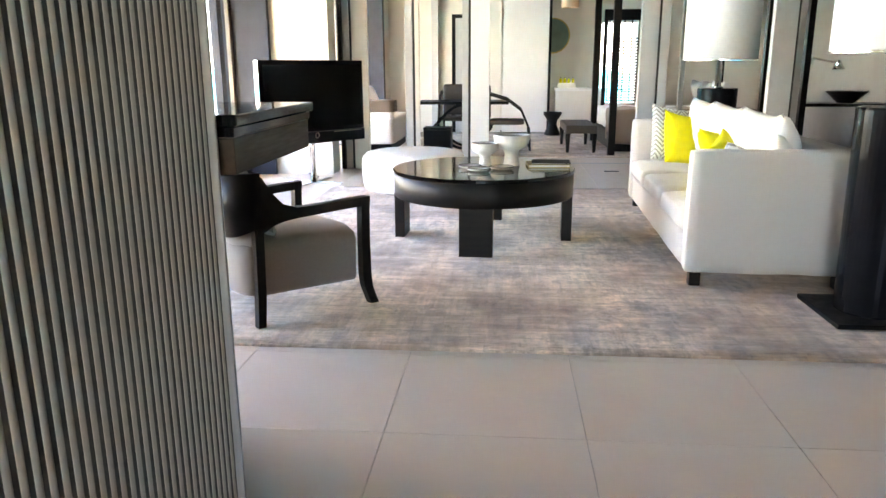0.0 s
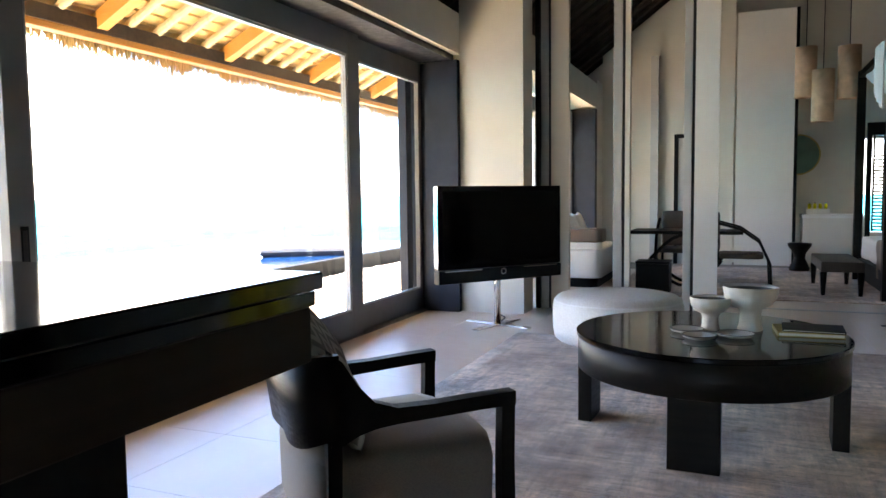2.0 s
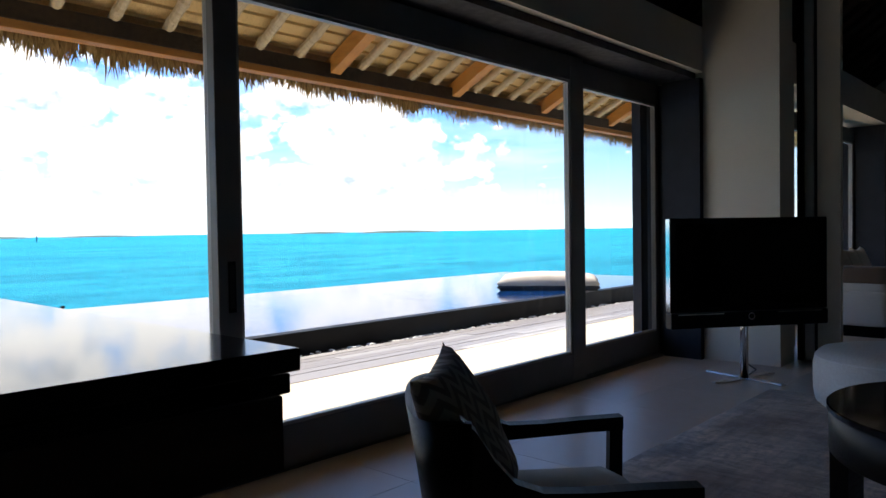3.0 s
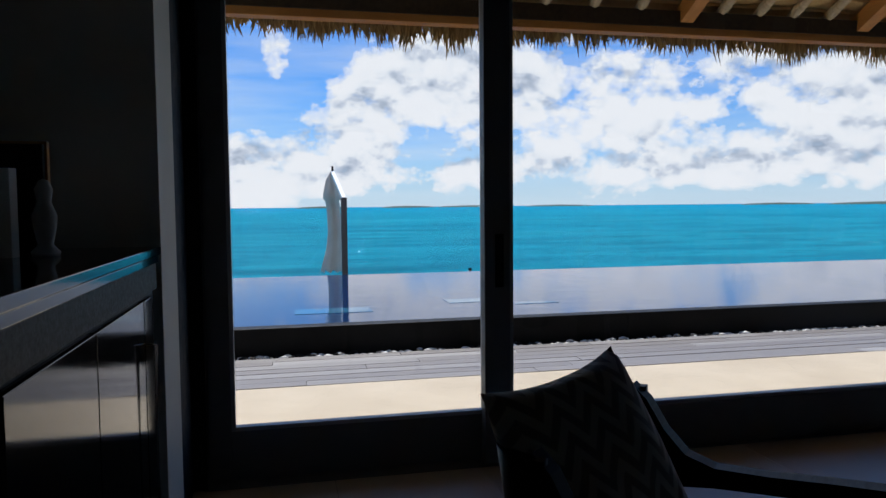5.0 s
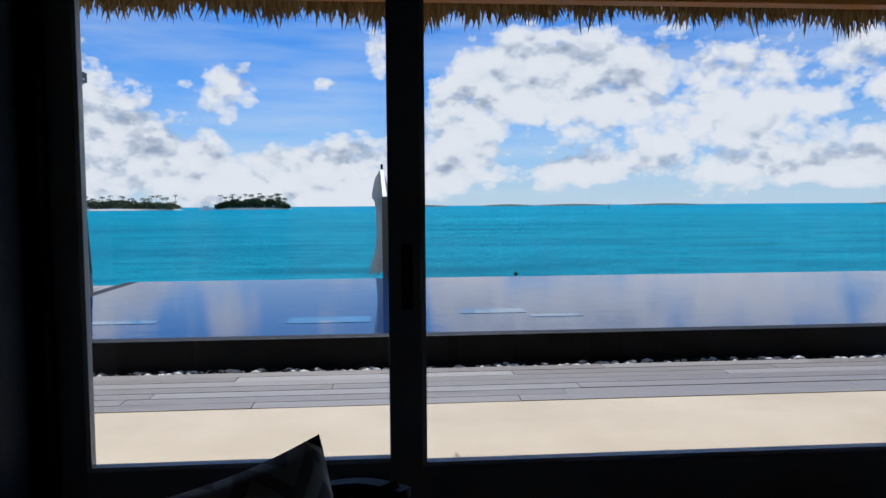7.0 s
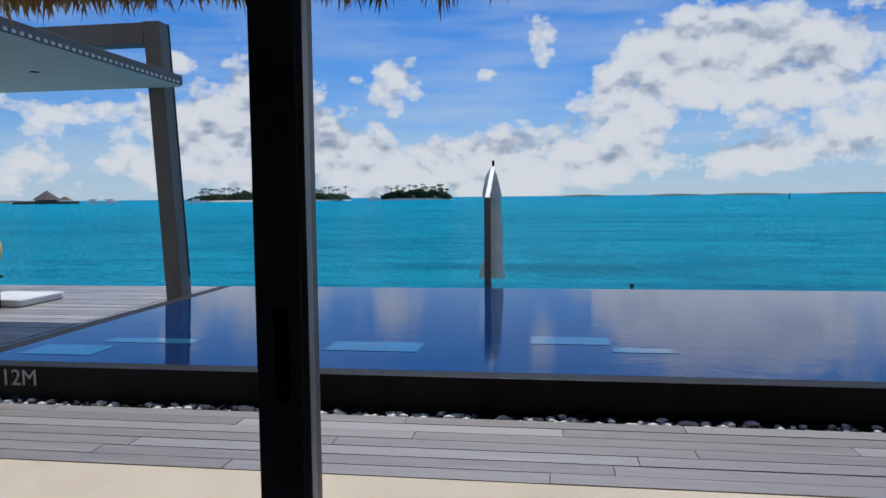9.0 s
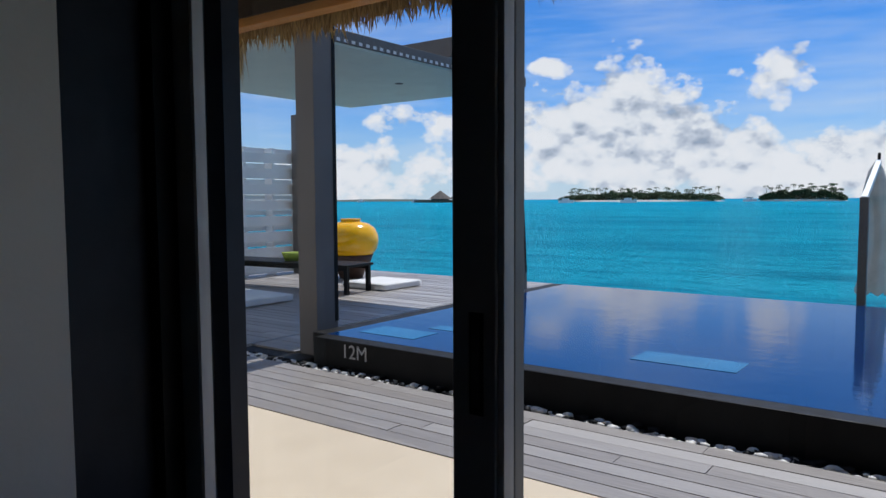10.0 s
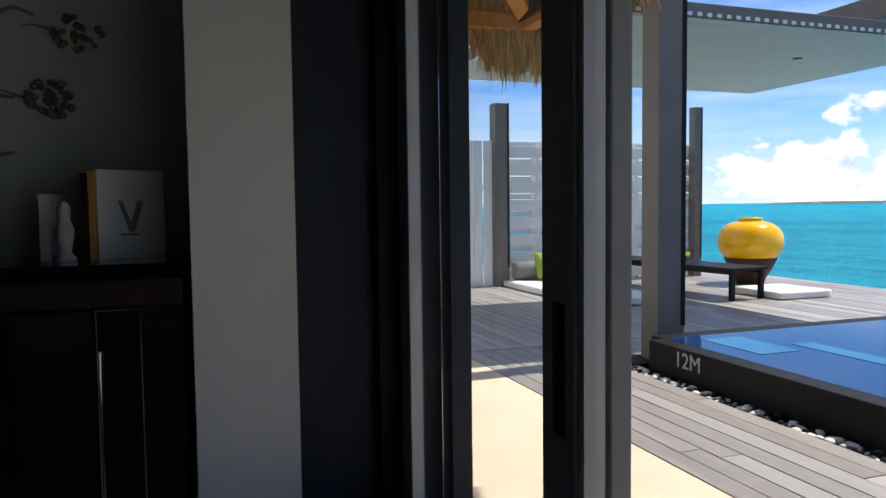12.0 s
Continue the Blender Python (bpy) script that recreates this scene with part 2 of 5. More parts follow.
def chevron(name, a, b, pitch=26.0):
    """A herringbone weave: stripes whose slant flips from band to band."""
    k = Mat(name)
    sep = k.n.new("ShaderNodeSeparateXYZ")
    k.l.new(k.tc.outputs["Object"], sep.inputs[0])

    def mth(op, x, y=None):
        n = k.n.new("ShaderNodeMath")
        n.operation = op
        for i, v in enumerate((x, y)):
            if v is None:
                continue
            if isinstance(v, (int, float)):
                n.inputs[i].default_value = v
            else:
                k.l.new(v, n.inputs[i])
        return n.outputs[0]

    zig = mth("PINGPONG", sep.outputs[0], 0.055)
    s = mth("ADD", mth("MULTIPLY", zig, 1.1), sep.outputs[2])
    st = mth("PINGPONG", mth("MULTIPLY", s, pitch * 2), 1.0)
    k.put(Base_Color=k.mix(k.ramp(st, (0.42, 0.0), (0.58, 1.0)), a, b), Roughness=0.9)
    k.bump(k.noise(300, 2), 0.4, 0.0006)
    return k.m


M["herringbone"] = chevron("herringbone_weave", (0.70, 0.68, 0.65), (0.33, 0.31, 0.29))
M["herringbone_dark"] = chevron("taupe_herringbone", (0.42, 0.39, 0.35), (0.20, 0.18, 0.165), 16.0)

k = Mat("floor_tile")
r = k.random()
cell = k.mix(k.ramp(k.noise(1.2, 5.0), (0.3, 0.0), (0.7, 1.0)), (0.60, 0.51, 0.42), (0.66, 0.57, 0.475))
k.put(Base_Color=k.mix(k.ramp(r, (0.0, 0.0), (1.0, 0.18)), cell, (0.55, 0.47, 0.39)), Roughness=k.ramp(k.noise(9.0), (0.3, 0.30), (0.7, 0.42)))
M["tile"] = k.bump(k.noise(50, 3), 0.2, 0.0005).m
M["grout"] = simple("grout", (0.30, 0.27, 0.23), 0.9, 0.1, 20)

k = Mat("rug_wool")
streak = k.noise(3.2, 9.0, 0.75, (24, 1.1, 1))
cross = k.noise(3.2, 9.0, 0.75, (1.1, 24, 1))
patch = k.noise(0.75, 7.0, 0.7)
base = k.mix(k.ramp(patch, (0.44, 0.0), (0.58, 1.0)), (0.66, 0.51, 0.385), (0.30, 0.20, 0.135))
base = k.mix(k.ramp(k.noise(0.8, 7.0, 0.7, (1.4, 0.8, 1)), (0.53, 0.0), (0.62, 0.9)), base, (0.235, 0.20, 0.175))
coarse = k.mix(0.5, k.ramp(k.noise(2.4, 7.0, 0.7, (0.7, 7, 1)), (0.36, 0.5), (0.64, 1.45)), k.ramp(k.noise(2.4, 7.0, 0.7, (7, 0.7, 1)), (0.36, 0.6), (0.64, 1.35)))
fine = k.mix(0.35, k.ramp(cross, (0.34, 0.3), (0.66, 1.55)), k.ramp(streak, (0.34, 0.3), (0.66, 1.55)))
fine = k.mix(0.5, fine, k.ramp(k.noise(24.0, 5.0, 0.75), (0.38, 0.4), (0.62, 1.45)))
k.put(Base_Color=k.mix(1.0, k.mix(1.0, base, coarse, "MULTIPLY"), fine, "MULTIPLY"), Roughness=0.95, Sheen_Weight=0.3)
M["rug"] = k.bump(k.mix(0.5, streak, k.noise(160, 3.0)), 1.0, 0.010).m

k = Mat("ribbed_panel")
k.put(Base_Color=k.ramp(k.noise(2.0, 5.0, 0.6, (1, 1, 0.2)), (0.3, (0.22, 0.21, 0.185)), (0.7, (0.28, 0.265, 0.24))), Roughness=0.5)
M["ribbed"] = k.m

k = Mat("thatch_straw")
g = k.noise(3.0, 9.0, 0.75, (1, 40, 40))
k.put(Base_Color=k.ramp(g, (0.25, (0.36, 0.22, 0.09)), (0.5, (0.74, 0.54, 0.25)), (0.75, (0.86, 0.69, 0.40))), Roughness=0.9)
M["thatch"] = k.bump(g, 0.8, 0.006).m
k = Mat("thatch_fringe")
k.put(Base_Color=k.mix(k.ramp(k.n.new("ShaderNodeNewGeometry").outputs["Random Per Island"], (0.0, 0.0), (1.0, 1.0)), (0.26, 0.15, 0.05), (0.68, 0.47, 0.20)), Roughness=0.9)
M["fringe"] = k.m
M["fringe_cord"] = simple("pale_cord", (0.62, 0.52, 0.36), 0.8, 0.15, 60, bump=0.002, bscale=200)
k = Mat("bamboo_pole")
g = k.noise(2.0, 6.0, 0.6, (30, 3, 3))
k.put(Base_Color=k.ramp(g, (0.3, (0.46, 0.35, 0.20)), (0.7, (0.74, 0.64, 0.44))), Roughness=0.6)
M["bamboo"] = k.m

k = Mat("weathered_deck")
g = k.noise(2.2, 9.0, 0.7, (30, 1, 30))
c1 = k.mix(k.ramp(g, (0.25, 0.0), (0.75, 1.0)), (0.085, 0.072, 0.065), (0.40, 0.365, 0.335))
k.put(Base_Color=k.mix(k.ramp(k.random(), (0.0, 0.0), (0.7, 0.2), (1.0, 0.6)), c1, (0.52, 0.495, 0.47)), Roughness=k.ramp(g, (0.3, 0.30), (0.7, 0.6)))
M["deck"] = k.bump(g, 0.6, 0.002).m
k = Mat("weathered_deck_far")
g = k.noise(2.2, 9.0, 0.7, (30, 1, 30))
c1 = k.mix(k.ramp(g, (0.25, 0.0), (0.75, 1.0)), (0.085, 0.072, 0.065), (0.40, 0.365, 0.335))
k.put(Base_Color=k.mix(k.ramp(k.n.new("ShaderNodeNewGeometry").outputs["Random Per Island"], (0.0, 0.0), (0.7, 0.2), (1.0, 0.6)), c1, (0.52, 0.495, 0.47)), Roughness=k.ramp(g, (0.3, 0.30), (0.7, 0.6)))
M["deck_far"] = k.bump(g, 0.6, 0.002).m
# near-black: shade in the deck gaps put into the colour; gravel bed too
M["deck_gap"] = simple("gap_shade_gravel", (0.015, 0.013, 0.012), 0.9)

k = Mat("cream_terrace")
k.put(Base_Color=k.ramp(k.noise(0.9, 9.0, 0.62), (0.3, (0.55, 0.455, 0.33)), (0.6, (0.66, 0.56, 0.42)), (0.75, (0.72, 0.63, 0.49))), Roughness=0.85)
M["terrace"] = k.bump(k.noise(120, 4), 0.3, 0.002).m

k = Mat("sea_water")
deep = k.noise(0.02, 6.0, 0.62, (1, 0.35, 1))
near_patch = k.noise(0.09, 6.0, 0.6, (1, 0.4, 1))
col = k.ramp(deep, (0.3, (0.012, 0.31, 0.47)), (0.5, (0.022, 0.45, 0.63)), (0.7, (0.035, 0.53, 0.69)))
col = k.mix(k.ramp(k.noise(0.30, 9.0, 0.78, (1, 0.22, 1)), (0.44, 0.0), (0.60, 0.55)), col, (0.0, 0.22, 0.38))
col = k.mix(k.ramp(k.noise(1.3, 6.0, 0.75, (1, 0.30, 1)), (0.50, 0.0), (0.62, 0.6)), col, (0.0, 0.19, 0.33))
col = k.mix(k.ramp(near_patch, (0.56, 0.0), (0.68, 0.5)), col, (0.0, 0.15, 0.24))
far = k.n.new("ShaderNodeSeparateXYZ")
k.l.new(k.vec((-0.0006, 1, 1)), far.inputs[0])
col = k.mix(k.ramp(far.outputs[0], (0.03, 0.0), (0.35, 0.5), (1.0, 0.85)), col, (0.0, 0.20, 0.36))
k.put(Base_Color=col, Roughness=1.0, Specular_IOR_Level=0.0)
wav = k.mix(0.55, k.noise(0.6, 8.0, 0.72, (1, 0.5, 1)), k.noise(3.4, 5.0, 0.65, (1, 0.55, 1)))
k.bump(wav, 1.0, 1.5)
gl = k.n.new("ShaderNodeBsdfGlossy")
gl.inputs["Roughness"].default_value = 0.07
k.l.new(k.b.inputs["Normal"].links[0].from_socket, gl.inputs["Normal"])
mx = k.n.new("ShaderNodeMixShader")
mx.inputs[0].default_value = 0.06
k.l.new(k.b.outputs[0], mx.inputs[1])
k.l.new(gl.outputs[0], mx.inputs[2])
k.l.new(mx.outputs[0], k.n["Material Output"].inputs[0])
M["sea"] = k.m
k = Mat("pool_water")
k.put(Base_Color=k.ramp(k.noise(0.5, 4.0, 0.55), (0.35, (0.003, 0.022, 0.095)), (0.65, (0.004, 0.034, 0.12))), Roughness=0.01, IOR=1.33)
M["pool"] = k.bump(k.mix(0.4, k.noise(1.8, 4.0, 0.55, (2.6, 1, 1)), k.noise(9.0, 3.0, 0.6, (2.6, 1, 1))), 0.14, 0.016).m
M["pool_pale"] = simple("pool_ledge", (0.03, 0.14, 0.25), 0.03, 0.2, 3)

M["pot"] = simple("yellow_glaze", (0.95, 0.48, 0.0), 0.16, 0.06, 4, Coat_Weight=0.15)
M["pot_base"] = simple("brown_clay", (0.07, 0.03, 0.015), 0.6, 0.25, 12, bump=0.002)
M["palm"] = simple("palm_green", (0.045, 0.075, 0.025), 0.8, 0.35, 0.3)
M["far_isle"] = simple("far_vegetation", (0.06, 0.09, 0.07), 0.9, 0.3, 0.05)
M["hut"] = simple("hut_thatch", (0.10, 0.085, 0.07), 0.9, 0.2, 0.5)
M["screen"] = simple("tv_screen", (0.0015, 0.0015, 0.002), 0.07, 0.1, 3, Specular_IOR_Level=0.12)

k = Mat("clear_glass")
tr = k.n.new("ShaderNodeBsdfTransparent")
gl = k.n.new("ShaderNodeBsdfGlossy")
gl.inputs["Roughness"].default_value = 0.0
lw = k.n.new("ShaderNodeLayerWeight")
lw.inputs["Blend"].default_value = 0.5
fr = k.n.new("ShaderNodeMapRange")
pw = k.n.new("ShaderNodeMath")
pw.operation = "POWER"
pw.inputs[1].default_value = 4.0
k.l.new(lw.outputs["Facing"], pw.inputs[0])
k.l.new(pw.outputs[0], fr.inputs[0])
fr.inputs[3].default_value, fr.inputs[4].default_value = 0.02, 0.5
mx = k.n.new("ShaderNodeMixShader")
k.l.new(fr.outputs[0], mx.inputs[0])
k.l.new(tr.outputs[0], mx.inputs[1])
k.l.new(gl.outputs[0], mx.inputs[2])
k.l.new(mx.outputs[0], k.n["Material Output"].inputs[0])
M["glass"] = k.m


# ---- mesh helpers ----
def finish(name, bm, material, smooth=False):
    bmesh.ops.recalc_face_normals(bm, faces=bm.faces[:])
    me = bpy.data.meshes.new(name)
    bm.to_mesh(me)
    bm.free()
    if smooth:
        for p in me.polygons:
            p.use_smooth = True
    me.materials.append(M[material])
    return me


def part(name, bm, material, parent, label="", smooth=False):
    ob = new(name, finish(name, bm, material, smooth))
    ob.parent = parent
    if label:
        ob["label"] = label
    return ob


def solid(name, bm, material, label, category, kind="", group="", smooth=False):
    return tagged(new(name, finish(name, bm, material, smooth)), label, category, group, kind)


def thing(name, label, category, m=None, group="", kind=""):
    ob = new(name)
    ob.empty_display_size = 0.1
    if m is not None:
        ob.matrix_basis = m
    return tagged(ob, label, category, group, kind)


def box(x0, x1, y0, y1, z0, z1, bevel=0.0, bm=None, seg=2):
    out = bm or bmesh.new()
    tmp = bmesh.new() if bevel else out
    vs = [tmp.verts.new((x, y, z)) for x in (x0, x1) for y in (y0, y1) for z in (z0, z1)]
    for f in ((0, 1, 3, 2), (4, 6, 7, 5), (0, 4, 5, 1), (2, 3, 7, 6), (0, 2, 6, 4), (1, 5, 7, 3)):
        tmp.faces.new([vs[i] for i in f])
    if bevel:
        bmesh.ops.recalc_face_normals(tmp, faces=tmp.faces[:])
        bmesh.ops.bevel(tmp, geom=tmp.edges[:] + tmp.verts[:], offset=bevel, segments=seg, affect="EDGES", profile=0.5)
        join(out, tmp)
    return out


def join(bm, other, m=None):
    """Adds the bmesh other to bm and frees it."""
    if m is not None:
        bmesh.ops.transform(other, matrix=m, verts=other.verts[:])
    made = {v: bm.verts.new(v.co) for v in other.verts}
    for f in other.faces:
        bm.faces.new([made[v] for v in f.verts])
    other.free()
    return bm


def lathe(profile, n=32, bm=None, cx=0.0, cy=0.0):
    """A turned body from (radius, height) pairs."""
    bm = bm or bmesh.new()
    rings = []
    for rad, z in profile:
        if rad < 1e-5:
            rings.append([bm.verts.new((cx, cy, z))])
        else:
            rings.append([bm.verts.new((cx + rad * math.cos(2 * math.pi * i / n), cy + rad * math.sin(2 * math.pi * i / n), z)) for i in range(n)])
    for a, b in zip(rings, rings[1:]):
        for i in range(n):
            j = (i + 1) % n
            q = [a[i % len(a)], a[j % len(a)], b[j % len(b)], b[i % len(b)]]
            q = [v for p, v in enumerate(q) if v not in q[:p]]
            if len(q) > 2:
                bm.faces.new(q)
    return bm


def tube(points, radius, n=10, bm=None):
    """A round bar along points; radius may be a list."""
    bm = bm or bmesh.new()
    pts = [Vector(p) for p in points]
    radii = radius if isinstance(radius, (list, tuple)) else [radius] * len(pts)
    rings = []
    for i, p in enumerate(pts):
        d = (pts[min(i + 1, len(pts) - 1)] - pts[max(i - 1, 0)]).normalized()
        q = d.to_track_quat("Z", "Y")
        rings.append([bm.verts.new(p + q @ Vector((radii[i] * math.cos(2 * math.pi * j / n), radii[i] * math.sin(2 * math.pi * j / n), 0))) for j in range(n)])
    for a, b in zip(rings, rings[1:]):
        for i in range(n):
            bm.faces.new((a[i], a[(i + 1) % n], b[(i + 1) % n], b[i]))
    bm.faces.new(rings[0])
    bm.faces.new(rings[-1])
    return bm


def sweep(points, width, height, bm=None):
    """A rectangular bar along points in a flat bend; width across, height up. Both may be lists."""
    bm = bm or bmesh.new()
    pts = [Vector(p) for p in points]
    ws = width if isinstance(width, (list, tuple)) else [width] * len(pts)
    hs = height if isinstance(height, (list, tuple)) else [height] * len(pts)
    rings = []
    for i, p in enumerate(pts):
        d = (pts[min(i + 1, len(pts) - 1)] - pts[max(i - 1, 0)]).normalized()
        side = d.cross(Vector((0, 0, 1)))
        side = side.normalized() if side.length > 1e-4 else Vector((1, 0, 0))
        upv = side.cross(d).normalized()
        rings.append([bm.verts.new(p + side * (sx * ws[i] / 2) + upv * (sz * hs[i] / 2)) for sx, sz in ((-1, -1), (1, -1), (1, 1), (-1, 1))])
    for a, b in zip(rings, rings[1:]):
        for i in range(4):
            bm.faces.new((a[i], a[(i + 1) % 4], b[(i + 1) % 4], b[i]))
    bm.faces.new(rings[0])
    bm.faces.new(rings[-1])
    return bm


def pillow(w, h, d, n=14, power=0.42, sag=0.03, seed=0):
    """A stuffed square cushion, standing in the xz plane, its foot at z = 0."""
    bm = bmesh.new()
    grid = {}
    for side in (1, -1):
        for i in range(n + 1):
            for j in range(n + 1):
                u, v = i / n * 2 - 1, j / n * 2 - 1
                edge = i in (0, n) or j in (0, n)
                if edge and side < 0:
                    grid[side, i, j] = grid[1, i, j]
                    continue
                t = max(0.0, (1 - u * u) * (1 - v * v)) ** power
                rnd2 = 1 - 0.055 * abs(u * v) ** 5
                pin = 1 - 0.09 * (1 - abs(u) ** 3) * abs(v) ** 6
                pin2 = 1 - 0.09 * (1 - abs(v) ** 3) * abs(u) ** 6
                x, z = u * w / 2 * pin2 * rnd2, h / 2 + v * h / 2 * pin * rnd2
                wob = noise.noise(Vector((u * 1.7 + seed * 3.1, v * 1.7, side * 2.0))) * sag
                z -= sag * (1 - u * u) * (v + 1) * 0.5
                grid[side, i, j] = bm.verts.new((x, side * (d / 2 * t + (0 if edge else wob * t)), z))
    for side in (1, -1):
        for i in range(n):
            for j in range(n):
                bm.faces.new([grid[side, a, b] for a, b in ((i, j), (i + 1, j), (i + 1, j + 1), (i, j + 1))])
    return bm


# ---- the room ----
WX = -2.35            # inner face of the window wall
ROOM_R, ROOM_B, ROOM_F = 5.6, -3.0, 15.2


def structure(name, bm, material, label, category="wall", smooth=False):
    return solid(name, bm, material, label, category, "structure", smooth=smooth)


structure("floor", box(-2.98, ROOM_R + 0.3, ROOM_B - 0.3, ROOM_F + 0.3, -0.25, -0.006), "grout", "pale grout bed under large cream floor tiles", "floor")
# gap in the unseen back wall, added to let daylight onto the near floor
structure("wall_back", box(-2.9, -0.2, ROOM_B - 0.3, ROOM_B, -0.2, 3.2), "plaster", "plain cream plaster wall beside the unseen light opening")
structure("wall_back_right", box(1.15, ROOM_R + 0.3, ROOM_B - 0.3, ROOM_B, -0.2, 3.2), "plaster", "plain cream plaster wall beside the unseen light opening")
structure("wall_back_head", box(-0.2, 1.15, ROOM_B - 0.3, ROOM_B, 2.25, 3.2), "plaster", "cream plaster above the unseen light opening")
# wall colour kept dark to soak up bounced light
structure("wall_right", box(ROOM_R, ROOM_R + 0.3, ROOM_B, ROOM_F, -0.2, 3.2), "plaster_low_bounce", "plain assumed side wall, plaster darkened to absorb light")
structure("wall_far", box(-2.9, 2.28, ROOM_F, ROOM_F + 0.3, -0.2, 5.2), "plaster", "cream plaster end wall of the bedroom")
structure("wall_far_right", box(2.97, ROOM_R + 0.3, ROOM_F, ROOM_F + 0.3, -0.2, 5.2), "plaster", "cream plaster end wall of the bedroom")
structure("wall_far_sill", box(2.28, 2.97, ROOM_F, ROOM_F + 0.3, -0.2, 0.55), "plaster", "cream plaster below the bedroom window")
structure("wall_far_head", box(2.28, 2.97, ROOM_F, ROOM_F + 0.3, 2.1, 5.2), "plaster", "cream plaster above the bedroom window")
# core behind the ribbed panelling, closing the niche of the cabinet
structure("wall_core", box(-2.41, -0.285, ROOM_B, 1.745, 0, 3.2), "plaster", "cream plaster wall behind the black cabinet")
structure("wall_pier_near", box(-2.43, -2.072, 1.7455, 2.457, 0, 2.72), "plaster", "narrow cream plaster pier beside the window")
structure("wall_pier_tv", box(WX, -1.66, 8.66, 9.02, 0, 4.6), "plaster", "cream plaster pier beside the television")
structure("wall_window_near", box(-2.98, -2.41, ROOM_B, 2.42, -0.2, 3.2), "plaster", "plaster outer wall beside the window")
structure("wall_window_far", box(-2.98, -1.91, 14.2, ROOM_F, -0.2, 3.2), "plaster", "plaster outer wall of the bedroom")
structure("jamb_near", box(-2.98, -2.432, 2.42, 2.457, 0, 2.655), "jamb", "dark blue-black lining of the window reveal", "window lining")
structure("jamb_tv_outer", box(-2.98, -2.721, 8.665, 8.699, 0, 2.655), "jamb", "dark blue-black lining of the window reveal", "window lining")
structure("jamb_tv", box(-2.72, WX, 8.585, 8.699, 0, 2.655), "jamb", "dark blue-black lining of the window reveal", "window lining")
structure("wall_between", box(-2.98, WX, 8.70, 9.02, 0, 3.14), "plaster", "cream plaster wall between two windows")
structure("wall_between_bedroom", box(-2.98, -1.91, 9.021, 9.9, 0, 3.14), "plaster", "cream plaster wall beside the bedroom window")
structure("jamb_bedroom", box(-2.98, -1.912, 14.0, 14.199, 0, 2.70), "jamb", "dark lining of the bedroom window reveal", "window lining")
structure("beam_window", box(-2.98, WX, 2.42, 8.70, 2.72, 3.14, 0.004), "plaster", "cream plaster lintel above the sliding windows", "beam")
structure("beam_bedroom", box(-2.98, -1.911, 9.901, 14.199, 2.72, 3.14), "plaster", "cream plaster lintel above the bedroom window", "beam")
structure("track_head", box(-2.97, -2.42, 2.5, 8.66, 2.66, 2.72), "jamb", "dark recessed head track of the sliding windows", "track")
structure("sill_track", box(-2.97, -2.721, 2.5, 8.66, -0.03, 0.006), "frame", "grey metal floor track of the sliding windows", "track")

# high open roof of thatch on dark poles
roof = bmesh.new()
for sx in (-1, 1):
    mid, half, top = 1.62, 4.6, 6.4
    q = [(mid + sx * half, ROOM_B - 1, 3.0), (mid + sx * half, ROOM_F + 1, 3.0), (mid, ROOM_F + 1, top), (mid, ROOM_B - 1, top)]
    lower = [roof.verts.new(p) for p in q]
    upper = [roof.verts.new((p[0], p[1], p[2] + 0.3)) for p in q]
    roof.faces.new(lower)
    roof.faces.new(upper)
    for i in range(4):
        roof.faces.new((lower[i], lower[(i + 1) % 4], upper[(i + 1) % 4], upper[i]))
    for i in range(46):
        y = ROOM_B + i * 0.41
        tube([(mid + sx * (half - 0.1), y, 3.0), (mid, y, top - 0.06)], 0.04, 6, roof)
structure("ceiling", roof, "roof_dark", "steep dark thatch ceiling on round rafters", "ceiling")
structure("gable_far", box(-2.9, 5.9, 15.2, 15.4, 5.2, 6.6), "plaster", "cream gable above the bedroom wall")
structure("gable_back", box(-2.9, 5.9, ROOM_B - 0.3, ROOM_B - 0.02, 3.2, 6.6), "plaster", "cream gable wall above the unseen opening")


# ---- sliding windows ----
DZ = 0.10            # level of terrace and deck


